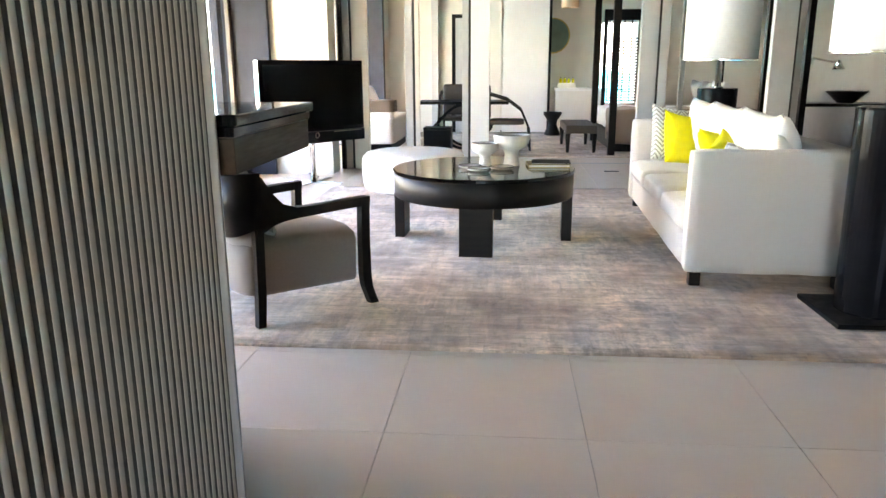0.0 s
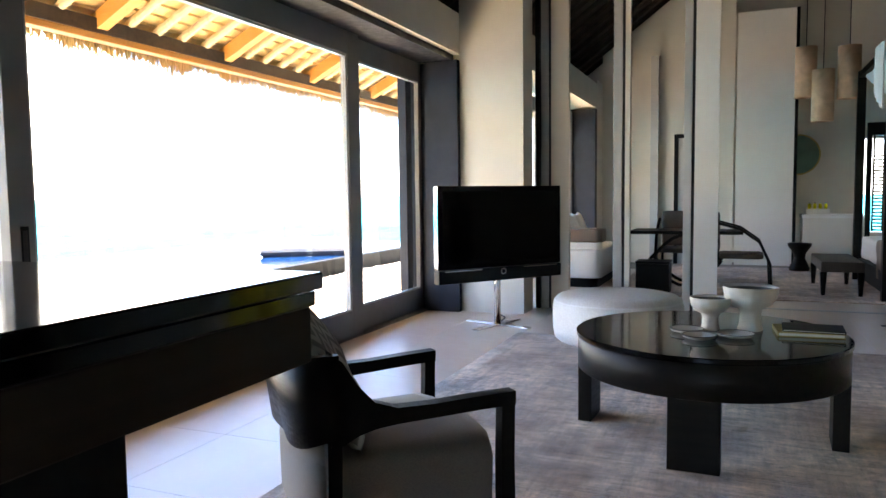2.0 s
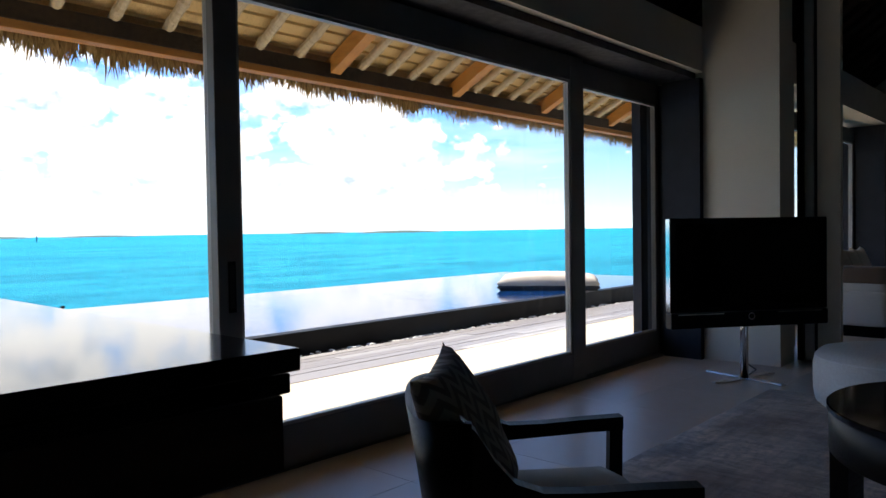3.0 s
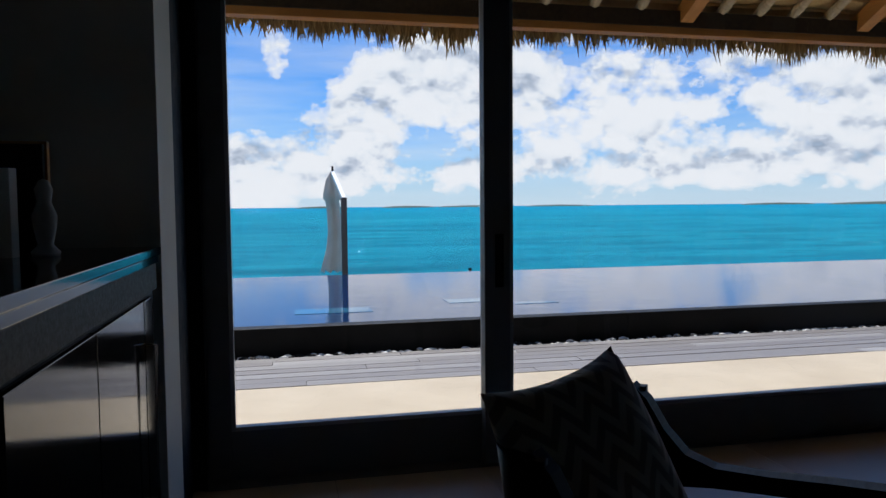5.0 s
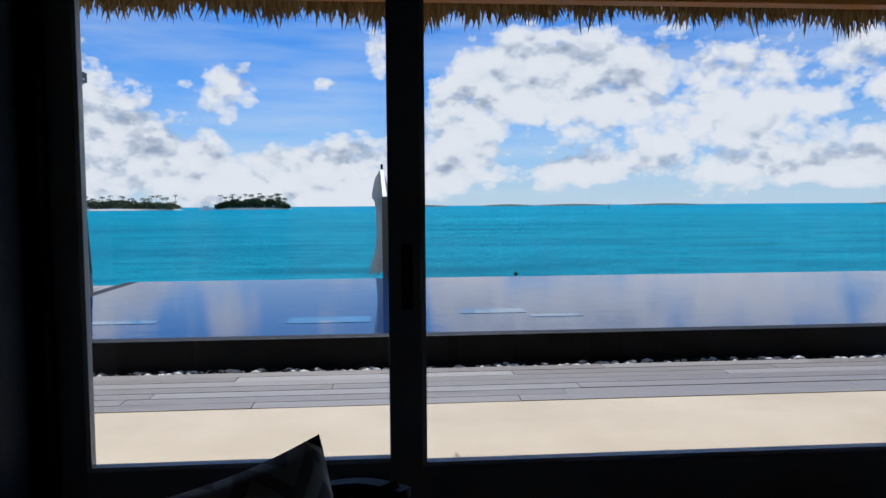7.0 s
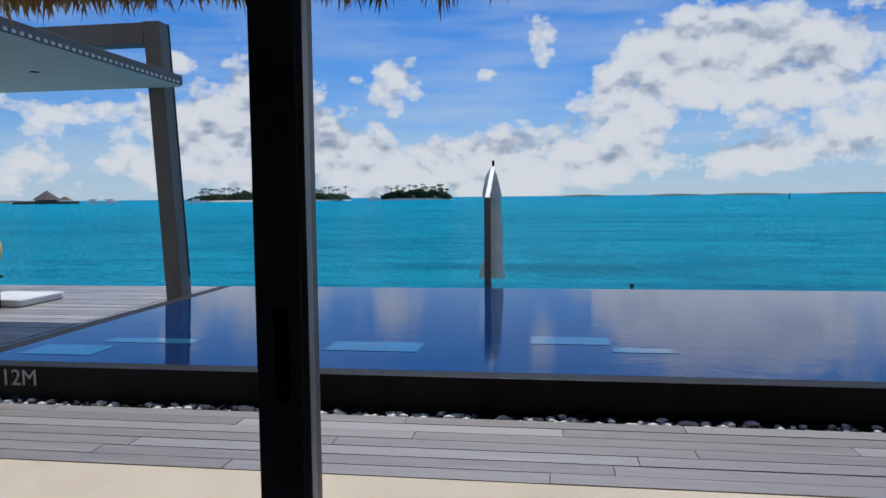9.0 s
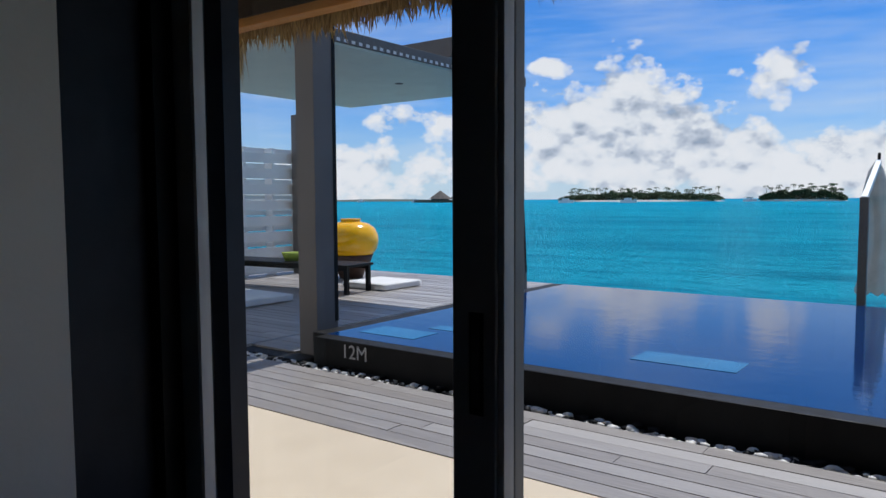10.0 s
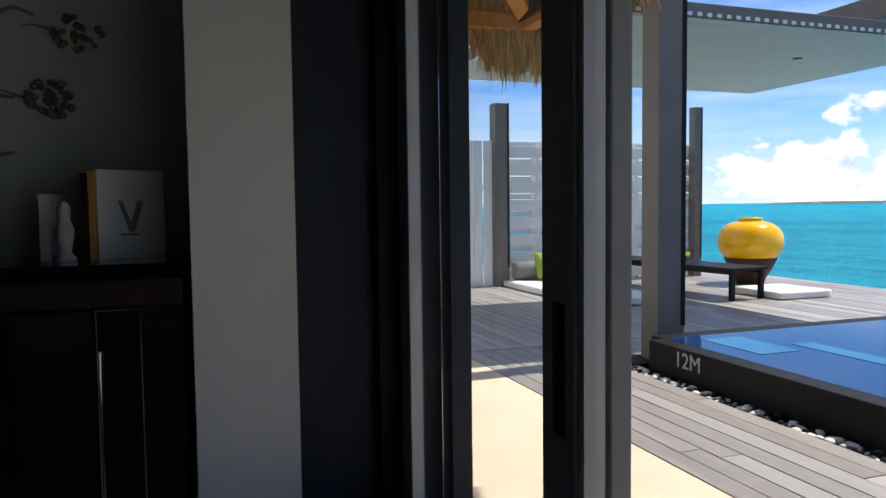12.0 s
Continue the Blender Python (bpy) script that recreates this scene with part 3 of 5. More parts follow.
def sash(name, x0, x1, y0, y1, left, right, label, z0=0.01, z1=2.66, g0=0.238, g1=2.462, handle=None):
    s = thing(name, label, "sliding window", kind="structure")
    xm = (x0 + x1) / 2
    part("stile", box(x0, x1, y0, y0 + left, z0, z1, 0.004), "frame", s)
    part("stile", box(x0, x1, y1 - right, y1, z0, z1, 0.004), "frame", s)
    part("bottom_rail", box(x0 + 0.001, x1 - 0.001, y0 + left, y1 - right, z0, g0, 0.003), "frame", s)
    part("top_rail", box(x0 + 0.001, x1 - 0.001, y0 + left, y1 - right, g1, z1, 0.003), "frame", s)
    # glazing beads; sky light on the frame edges put into a pale grey
    for a, b, c, d in ((y0 + left, y0 + left + 0.018, g0, g1), (y1 - right - 0.018, y1 - right, g0, g1), (y0 + left + 0.018, y1 - right - 0.018, g0, g0 + 0.018), (y0 + left + 0.018, y1 - right - 0.018, g1 - 0.018, g1)):
        part("glazing_bead", box(xm - 0.022, xm + 0.022, a, b, c, d), "frame_light", s, "pale grey bead, light on the frame edge put into its colour")
    pane = part("pane", box(xm - 0.004, xm + 0.004, y0 + left + 0.018, y1 - right - 0.018, g0 + 0.018, g1 - 0.018), "glass", s, "clear glass pane")
    pane.visible_shadow = False
    if handle:
        hy, hz0, hz1 = handle
        plate = part("pull", box(x1, x1 + 0.004, hy - 0.021, hy + 0.021, hz0, hz1, 0.0015), "black", s, "recessed black pull")
        part("pull_recess", box(x1 + 0.004, x1 + 0.006, hy - 0.012, hy + 0.012, hz0 + 0.02, hz1 - 0.02), "gasket", plate)
    return s


sash("window_1", -2.846, -2.80, 2.458, 3.94, 0.162, 0.112, "grey framed sliding glass door, closed")
sash("window_2", -2.795, -2.73, 3.80, 7.17, 0.128, 0.20, "wide grey framed sliding glass door, closed", handle=(3.873, 0.868, 1.123))
sash("window_3", -2.846, -2.80, 7.04, 8.66, 0.13, 0.06, "grey framed sliding glass door beside the television", handle=(7.10, 0.868, 1.123))
sash("window_4", -2.44, -2.375, 9.902, 12.05, 0.14, 0.14, "grey framed bedroom sliding door")
sash("window_5", -2.37, -2.305, 11.92, 13.998, 0.14, 0.06, "grey framed bedroom sliding door")
structure("jamb_channel", box(-2.799, -2.72, 2.458, 2.52, 0.0065, 2.655), "black", "black side channel of the sliding window", "track")
structure("outer_post", box(-2.97, -2.88, 8.44, 8.58, 0.0, 2.655), "jamb", "dark post outside the window", "post")
structure("outer_post_near", box(-3.07, -2.99, 2.43, 2.545, DZ - 0.0035, 2.7), "jamb", "dark post outside the window", "post")

# ribbed panelling along the passage
rib = thing("ribbed_panel", "tall grey-beige wall panel of fine vertical ribs", "wall panel", kind="structure")
bm = bmesh.new()
pitch = 0.0305
count = int((1.74 - ROOM_B) / pitch)
turn = [(-0.0084 * math.cos(math.pi * i / 8), 0.0028 * math.sin(math.pi * i / 8)) for i in range(9)]
lo = [bm.verts.new((dx, dy, 0.0)) for dy, dx in turn]
hi = [bm.verts.new((dx, dy, 3.2)) for dy, dx in turn]
for j in range(8):
    bm.faces.new((lo[j], lo[j + 1], hi[j + 1], hi[j]))
one_rib = finish("rib", bm, "ribbed", True)
for i in range(count):
    ob = new("rib", one_rib)
    ob.parent = rib
    ob.matrix_basis = pose(-0.275, 1.726 - i * pitch, 0)
# dark sheet stands in for the shade deep between the ribs
part("backing", box(-0.2845, -0.2755, ROOM_B, 1.744, 0, 3.2), "gasket", rib, "dark backing, groove shade put into its colour")
part("edge_strip", box(-0.284, -0.258, 1.7455, 1.757, 0, 3.2), "frame", rib, "narrow grey metal edge")


# ---- outside ground ----
structure("terrace", box(-4.15, -2.985, -0.42, 16, -0.3, DZ - 0.004, 0.003), "terrace", "cream sand-textured terrace slab", "terrace")
# pale slab out of view, added to bounce warm light into the room
structure("entrance_path", box(-2.0, 4.0, -13, -3.305, -0.3, -0.02), "terrace", "unseen cream sand-textured slab, added to bounce light indoors", "path")
structure("ground", box(-4.6, 8, -14, 24, -1.4, -0.31), "deck_gap", "dark ground under the villa", "ground")
structure("deck_bed", box(-5.085, -4.155, -0.45, 20, -0.31, DZ - 0.045), "deck_gap", "bed under the deck boards, gap shade put into its colour", "deck")
structure("deck_bed_side", box(-11.1, -5.30, -8, 0.2, -0.31, DZ - 0.045), "deck_gap", "bed under the deck boards, gap shade put into its colour", "deck")
structure("deck_bed_back", box(-4.15, -2.99, -8, -0.43, -0.31, DZ - 0.045), "deck_gap", "bed under the deck boards, gap shade put into its colour", "deck")
structure("pool_wall", box(-5.40, -5.25, 0.58, 15.0, -0.3, 0.303, 0.006), "concrete", "dark stone side wall of the raised pool", "pool wall")
structure("pool_corner", box(-5.46, -5.255, -0.42, 0.39, -0.3, DZ - 0.02), "concrete", "dark stone kerb at the pool corner", "kerb")
structure("pool_wall_side", box(-9.60, -5.4005, 0.40, 0.56, -0.3, 0.298, 0.006), "concrete", "dark stone end wall of the pool", "pool wall")
structure("pool_body", box(-9.55, -5.402, 0.5605, 15.0, -1.3, 0.20), "pool_pale", "blue tiled basin of the pool", "pool")
structure("pool_weir", box(-9.61, -9.5505, 0.5605, 15.0, -1.3, 0.293), "concrete", "dark stone overflow edge of the pool", "pool wall")
water = bmesh.new()
vs = [water.verts.new(p) for p in ((-9.605, 0.565, 0.30), (-5.41, 0.565, 0.30), (-5.41, 15.0, 0.30), (-9.605, 15.0, 0.30))]
water.faces.new(vs)
structure("pool_water", water, "pool", "still blue pool water mirroring the clouds", "water")
for x0, x1, y0, y1 in ((-5.95, -5.62, 0.72, 1.3), (-6.25, -6.08, 1.1, 1.85), (-6.27, -5.95, 2.95, 3.65), (-6.60, -6.32, 4.45, 5.05), (-6.22, -6.07, 5.05, 5.5)):
    structure("pool_step", box(x0, x1, y0, y1, 0.22, 0.303, 0.001), "pool_pale", "pale tiled step just under the pool surface", "step")
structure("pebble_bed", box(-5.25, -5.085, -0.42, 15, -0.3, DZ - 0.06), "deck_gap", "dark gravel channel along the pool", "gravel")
sea = bmesh.new()
vs = [sea.verts.new(p) for p in ((-4800, -4800, -1.1), (60, -4800, -1.1), (60, 4800, -1.1), (-4800, 4800, -1.1))]
sea.faces.new(vs)
structure("sea", sea, "sea", "bright turquoise lagoon reaching the horizon", "water")


# ---- living room: rug, table and seats ----
bm = bmesh.new()
nx, ny = 44, 44
RX0, RX1, RY0, RY1 = -1.42, 4.2, 3.13, 7.66
g = [[bm.verts.new((RX0 + (RX1 - RX0) * i / nx + 0.006 * noise.noise(Vector((i * 1.3, j * 1.3, 0))), RY0 + (RY1 - RY0) * j / ny + 0.007 * noise.noise(Vector((i * 0.9, 7, j))), 0.012 + 0.003 * noise.noise(Vector((i * 0.6, j * 0.6, 3))))) for j in range(ny + 1)] for i in range(nx + 1)]
for i in range(nx):
    for j in range(ny):
        bm.faces.new((g[i][j], g[i + 1][j], g[i + 1][j + 1], g[i][j + 1]))
rim = [e for e in bm.edges if len(e.link_faces) == 1]
ext = bmesh.ops.extrude_edge_only(bm, edges=rim)
for v in ext["geom"]:
    if isinstance(v, bmesh.types.BMVert):
        v.co.z = 0.0005
rug = solid("rug", bm, "rug", "large beige and grey hand-woven wool rug on the tiles", "rug", smooth=True)

TZ = 0.530
table = thing("coffee_table", "round espresso wood coffee table with a dark glass top", "coffee table", pose(0.25, 5.40, 0.012, 0, 0, -2.5))
part("apron", lathe([(0.60, 0.325), (0.652, 0.325), (0.656, 0.329), (0.656, TZ - 0.045), (0.648, TZ - 0.04), (0.60, TZ - 0.04)], 72), "dark_wood", table, smooth=True)
part("tabletop", lathe([(0, TZ - 0.04), (0.655, TZ - 0.04), (0.664, TZ - 0.034), (0.664, TZ - 0.016), (0.658, TZ - 0.012), (0, TZ - 0.012)], 72), "lacquer", table, "black glass top")
for a in range(4):
    leg = part("leg", box(-0.112, 0.112, -0.648, -0.575, 0, 0.33, 0.003), "dark_wood", table)
    leg.matrix_basis = pose(0, 0, 0, 0, 0, a * 90)
TOP = TZ + 0.0005


def goblet(name, x, y, s, label):
    b = thing(name, label, "bowl", pose(x, y, TOP, 0, 0, 12 * s), "bowls on the coffee table")
    body = bmesh.new()
    prof = [(0.0, 0.0), (0.052, 0.0), (0.056, 0.006), (0.049, 0.03), (0.046, 0.075), (0.052, 0.10), (0.085, 0.118), (0.112, 0.15), (0.122, 0.20), (0.119, 0.204), (0.112, 0.196), (0.10, 0.155), (0.07, 0.128), (0.0, 0.12)]
    lathe([(r * s, z * s) for r, z in prof], 36, body)
    for v in body.verts:
        ang = math.atan2(v.co.y, v.co.x)
        rr = math.hypot(v.co.x, v.co.y)
        if rr > 0.01:
            k2 = 1 + 0.022 * math.cos(ang * 14) + 0.02 * noise.noise(v.co * 22)
            v.co.x, v.co.y = v.co.x * k2, v.co.y * k2
    part("body", body, "bowl", b, smooth=True)
    part("inside", lathe([(0.0, 0.1235 * s), (0.068 * s, 0.131 * s), (0.098 * s, 0.158 * s), (0.108 * s, 0.19 * s)], 28), "bowl_dark", b, "dark glazed inside", smooth=True)
    return b


goblet("goblet_bowl", 0.455, 5.50, 1.12, "large carved pale stoneware footed bowl on the table")
goblet("goblet_bowl", 0.262, 5.45, 0.84, "small carved pale stoneware footed bowl on the table")
for i, (x, y, r) in enumerate(((0.155, 5.33, 0.085), (0.22, 5.17, 0.08), (0.385, 5.27, 0.09))):
    d = thing("dish", "small shallow pale stoneware dish on the table", "dish", pose(x, y, TOP, 0, 0, 40 * i), "dishes on the coffee table")
    part("plate", lathe([(0, 0), (r * 0.5, 0.0), (r * 0.9, 0.010), (r, 0.020), (r * 0.97, 0.022), (r * 0.85, 0.012), (0, 0.008)], 30), "bowl", d, smooth=True)
    part("rim", lathe([(r * 0.96, 0.0205), (r * 1.0, 0.0195), (r * 1.005, 0.023), (r * 0.965, 0.0245), (r * 0.96, 0.0205)], 30), "bowl_dark", d, "dark glazed rim", smooth=True)


def book(name, w, d, h, m, cover, label, category="book", group=""):
    """A closed book lying flat, its spine at x = 0."""
    b = thing(name, label, category, m, group)
    part("cover", box(0, w, 0, d, 0, 0.004, 0.001, box(0, w, 0, d, h - 0.004, h, 0.001, box(0, 0.004, 0, d, 0.004, h - 0.004))), cover, b)
    part("pages", box(0.0045, w - 0.006, 0.004, d - 0.004, 0.0042, h - 0.0042), "paper", b, "cream page block")
    return b


book("book", 0.30, 0.24, 0.022, pose(0.58, 5.36, TOP, 0, 0, 4), "gold", "flat olive book lying on the coffee table", group="books on the coffee table")
book("magazine", 0.28, 0.21, 0.012, pose(0.60, 5.38, TOP + 0.0225, 0, 0, -2), "dark_wood", "dark magazine on top of the olive book", "magazine")

# ottoman
ot = thing("ottoman", "low round ivory upholstered ottoman on the rug", "ottoman", pose(-0.54, 7.58, 0))
part("cushion", lathe([(0, 0.02), (0.49, 0.02), (0.52, 0.045), (0.535, 0.12), (0.537, 0.30), (0.525, 0.355), (0.49, 0.392), (0.42, 0.408), (0.2, 0.418), (0, 0.42)], 64), "ottoman", ot, smooth=True)
part("plinth", lathe([(0, 0.0), (0.46, 0.0), (0.46, 0.022), (0, 0.022)], 48), "black", ot, "recessed black plinth")
part("seam", lathe([(0.519, 0.362), (0.524, 0.358), (0.527, 0.350), (0.522, 0.345)], 64), "white_cushion", ot)

# armchair
CHAIR = pose(-0.787, 3.771, 0.012, 0, 0, -44.6)
ch = thing("armchair", "barrel armchair with dark wood arms and taupe upholstery", "armchair", CHAIR)


def arc(a, n, rx=0.362, ry=0.175, cy=-0.285):
    """Points round the squarish back, from one post to the other."""
    out = []
    for i in range(n + 1):
        w = math.pi + math.pi * i / n * a + (1 - a) * math.pi / 2
        c, s = math.cos(w), math.sin(w)
        out.append((rx * math.copysign(abs(c) ** 0.62, c), cy + ry * math.copysign(abs(s) ** 0.62, s)))
    return out


seat = bmesh.new()
plan = [(-0.325, 0.27), (-0.20, 0.318), (0.0, 0.335), (0.20, 0.318), (0.325, 0.27)]
plan = plan + list(reversed(arc(1.0, 14, 0.335, 0.11)))
rings = []
for z, k2 in ((0.135, 0.93), (0.14, 0.97), (0.16, 0.99), (0.36, 1.0), (0.395, 0.985), (0.415, 0.94), (0.428, 0.8), (0.436, 0.45)):
    rings.append([seat.verts.new((x * k2, (y + 0.05) * k2 - 0.05, z + (0.06 * max(0, -(y + 0.1)) if z < 0.2 else 0))) for x, y in plan])
for a, b in zip(rings, rings[1:]):
    for i in range(len(plan)):
        seat.faces.new((a[i], a[(i + 1) % len(plan)], b[(i + 1) % len(plan)], b[i]))
seat.faces.new(rings[0])
seat.faces.new(rings[-1])
part("seat", seat, "taupe", ch, "taupe upholstered seat and base", smooth=True)
# back shell with its sweep down into the arms
shell = bmesh.new()
n = 28
rows = []
for i in range(n + 1):
    t = i / n
    x, y = arc(1.0, n)[i]
    e = abs(t - 0.5) * 2
    zt = 0.755
    zb = 0.44 + 0.055 * e ** 3
    lean = 0.06
    cen = Vector((0, -0.285, 0))
    out = (Vector((x, y, 0)) - cen).normalized()
    row = []
    for z, th in ((zb, 0.016), (zt, 0.016)):
        push = lean * (z - 0.755) / 0.28 * (1 - e ** 4)
        for s in (1, -1):
            p = Vector((x, y, z)) + out * (s * th + push)
            row.append(shell.verts.new(p))
    rows.append(row)
for a, b in zip(rows, rows[1:]):
    for p, q in ((0, 2), (2, 3), (3, 1), (1, 0)):
        shell.faces.new((a[p], a[q], b[q], b[p]))
for r0 in (rows[0], rows[-1]):
    shell.faces.new((r0[0], r0[2], r0[3], r0[1]))
back = part("backrest", shell, "dark_wood", ch, "curved dark wood back shell")
for p in back.data.polygons:
    p.use_smooth = abs(p.normal.z) < 0.5
inner = bmesh.new()
rows = []
for i in range(n + 1):
    x, y = arc(0.96, n, 0.332, 0.148)[i]
    e = abs(i / n - 0.5) * 2
    row = []
    for z, th in ((0.40, 0.0), (0.45, 0.03), (0.6, 0.04), (0.70, 0.03), (0.735, 0.0)):
        f = 1 - th / 0.325 + 0.02
        lean = 0.06 * (z - 0.755) / 0.28 * (1 - e ** 4)
        cen = Vector((0, -0.285, 0))
        out = (Vector((x, y, 0)) - cen).normalized()
        row.append(inner.verts.new(Vector((x * f, -0.285 + (y + 0.285) * f, z)) + out * lean))
    rows.append(row)
for a, b in zip(rows, rows[1:]):
    for p in range(4):
        inner.faces.new((a[p], a[p + 1], b[p + 1], b[p]))
part("back_padding", inner, "taupe", ch, "taupe padded inner back", smooth=True)
for s in (1, -1):
    side = [(-0.315, 0.615, 0.30), (-0.27, 0.60, 0.26), (-0.22, 0.575, 0.16), (-0.16, 0.553, 0.085), (-0.08, 0.545, 0.052), (0.05, 0.548, 0.046), (0.2, 0.556, 0.046), (0.335, 0.560, 0.046)]
    arm = bmesh.new()
    rr = []
    for y, z, h in side:
        rr.append([arm.verts.new((s * 0.34 + dx, y, z + dz)) for dx, dz in ((-0.026, -h / 2), (0.026, -h / 2), (0.026, h / 2), (-0.026, h / 2))])
    for a, b in zip(rr, rr[1:]):
        for i in range(4):
            arm.faces.new((a[i], a[(i + 1) % 4], b[(i + 1) % 4], b[i]))
    arm.faces.new(rr[0])
    arm.faces.new(rr[-1])
    part("arm", arm, "dark_wood", ch)
    for pts in (((0.352, 0.0, 0.046), (0.333, 0.05, 0.046), (0.316, 0.10, 0.048), (0.308, 0.16, 0.050), (0.306, 0.35, 0.048), (0.310, 0.545, 0.046)),
                ((-0.318, 0.0, 0.044), (-0.308, 0.15, 0.048), (-0.300, 0.50, 0.050))):
        lg = bmesh.new()
        rr = [[lg.verts.new((s * 0.34 + dx * 0.046, y + dy * d, z)) for dx, dy in ((-0.5, -0.5), (0.5, -0.5), (0.5, 0.5), (-0.5, 0.5))] for y, z, d in pts]
        for a, b in zip(rr, rr[1:]):
            for i in range(4):
                lg.faces.new((a[i], a[(i + 1) % 4], b[(i + 1) % 4], b[i]))
        lg.faces.new(rr[0])
        lg.faces.new(rr[-1])
        part("leg", lg, "dark_wood", ch)
for o in ch.children:
    for v in o.data.vertices:      # the seat widens towards the front
        v.co.x *= 0.97 + 0.17 * max(v.co.y, -0.3)
        v.co.y *= 0.90 if v.co.y < 0 else 1.0
pl = thing("cushion", "taupe herringbone cushion propped in the armchair", "cushion")
pl.matrix_basis = CHAIR @ pose(0.095, -0.125, 0.435, 28, 3, -12.6)
part("cover", pillow(0.53, 0.51, 0.15, 16, 0.42, 0.02, 3), "herringbone_dark", pl, smooth=True)

# sofa
TURN = pose(1.43, 4.16, 0, 0, 0, -2.3) @ pose(-1.43, -4.16, 0)
so = thing("sofa", "long cream linen slipcovered sofa standing on the rug", "sofa", TURN @ pose(0, 0, 0.012))
SX0, SX1, SY0, SY1 = 1.43, 2.36, 4.16, 6.78


def soft(x0, x1, y0, y1, z0, z1, b, amp=0.006, seed=0, sub=10):
    """A padded block: rounded edges and a slightly uneven surface."""
    bm = bmesh.new()
    bmesh.ops.create_cube(bm, size=1.0)
    bmesh.ops.subdivide_edges(bm, edges=bm.edges[:], cuts=sub, use_grid_fill=True)
    c = Vector(((x0 + x1) / 2, (y0 + y1) / 2, (z0 + z1) / 2))
    hx, hy, hz = (x1 - x0) / 2, (y1 - y0) / 2, (z1 - z0) / 2
    for v in bm.verts:
        p = Vector((v.co.x * 2 * hx, v.co.y * 2 * hy, v.co.z * 2 * hz))
        q = Vector((max(-hx + b, min(hx - b, p.x)), max(-hy + b, min(hy - b, p.y)), max(-hz + b, min(hz - b, p.z))))
        d = p - q
        if d.length > 1e-6:
            p = q + d.normalized() * b
        w = c + p
        v.co = w + (d.normalized() if d.length > 1e-6 else Vector((0, 0, 0))) * (amp * noise.noise(w * 5 + Vector((seed, 0, 0))))
    return bm


part("base", soft(SX0 + 0.008, SX1 - 0.02, SY0 + 0.11, SY1 - 0.11, 0.085, 0.30, 0.02, 0.004), "sofa", so, smooth=True)
part("arm", soft(SX0, SX1, SY0, SY0 + 0.13, 0.085, 0.778, 0.022, 0.006, 2, 14), "sofa", so, smooth=True)
part("arm", soft(SX0, SX1, SY1 - 0.13, SY1, 0.085, 0.778, 0.022, 0.006, 5, 14), "sofa", so, smooth=True)
part("back", soft(SX1 - 0.18, SX1 - 0.004, SY0 + 0.11, SY1 - 0.11, 0.085, 0.775, 0.03, 0.006, 7), "sofa", so, smooth=True)
third = (SY1 - SY0 - 0.26) / 3
for i in range(3):
    y0 = SY0 + 0.13 + i * third
    part("seat_cushion", soft(SX0 - 0.006, SX1 - 0.19, y0 + 0.004, y0 + third - 0.004, 0.29, 0.425, 0.045, 0.02, 11 + i, 12), "sofa", so, smooth=True)
for x in (SX0 + 0.07, SX1 - 0.07):
    for y in (SY0 + 0.07, SY1 - 0.07):
        part("leg", box(x - 0.032, x + 0.032, y - 0.032, y + 0.032, 0, 0.09, 0.004), "dark_wood", so, "dark wood block foot")


def sofa_cushion(x, y, z, size, yaw, lean, roll, material, label, depth=0.2, seed=1, tall=None):
    c = thing("cushion", label, "cushion", TURN @ pose(x, y, z, 0, 0, yaw) @ pose(0, 0, 0, lean, roll, 0), "cushions on the sofa")
    part("cover", pillow(size, tall or size, depth, 14, 0.4, 0.03, seed), material, c, smooth=True)
    return c


SZ = 0.435
for i in range(3):
    y0 = SY0 + 0.13 + (i + 0.5) * third
    sofa_cushion(2.06, y0, SZ, 0.80, 90, -14, 0, "white_cushion", "large white linen back cushion on the sofa", 0.26, 20 + i, 0.58)
sofa_cushion(1.80, 6.50, SZ, 0.52, 12, -20, 6, "herringbone", "grey and white herringbone cushion against the sofa arm", 0.16, 31)
sofa_cushion(1.84, 6.27, SZ, 0.47, 22, -17, 7, "yellow", "bright yellow cotton cushion on the sofa", 0.17, 32)
sofa_cushion(1.90, 5.30, SZ, 0.42, 52, -20, 4, "yellow", "bright yellow cotton cushion on the sofa", 0.16, 33)
sofa_cushion(1.88, 4.86, SZ, 0.42, 66, -22, -12, "yellow", "bright yellow cotton cushion on the sofa", 0.16, 34)
sofa_cushion(1.90, 4.58, SZ, 0.40, 66, -26, 10, "herringbone", "grey and white herringbone cushion on the sofa", 0.16, 35)
sofa_cushion(2.08, 4.55, SZ, 0.50, 80, -16, -6, "white_cushion", "white linen cushion on the sofa", 0.2, 36)


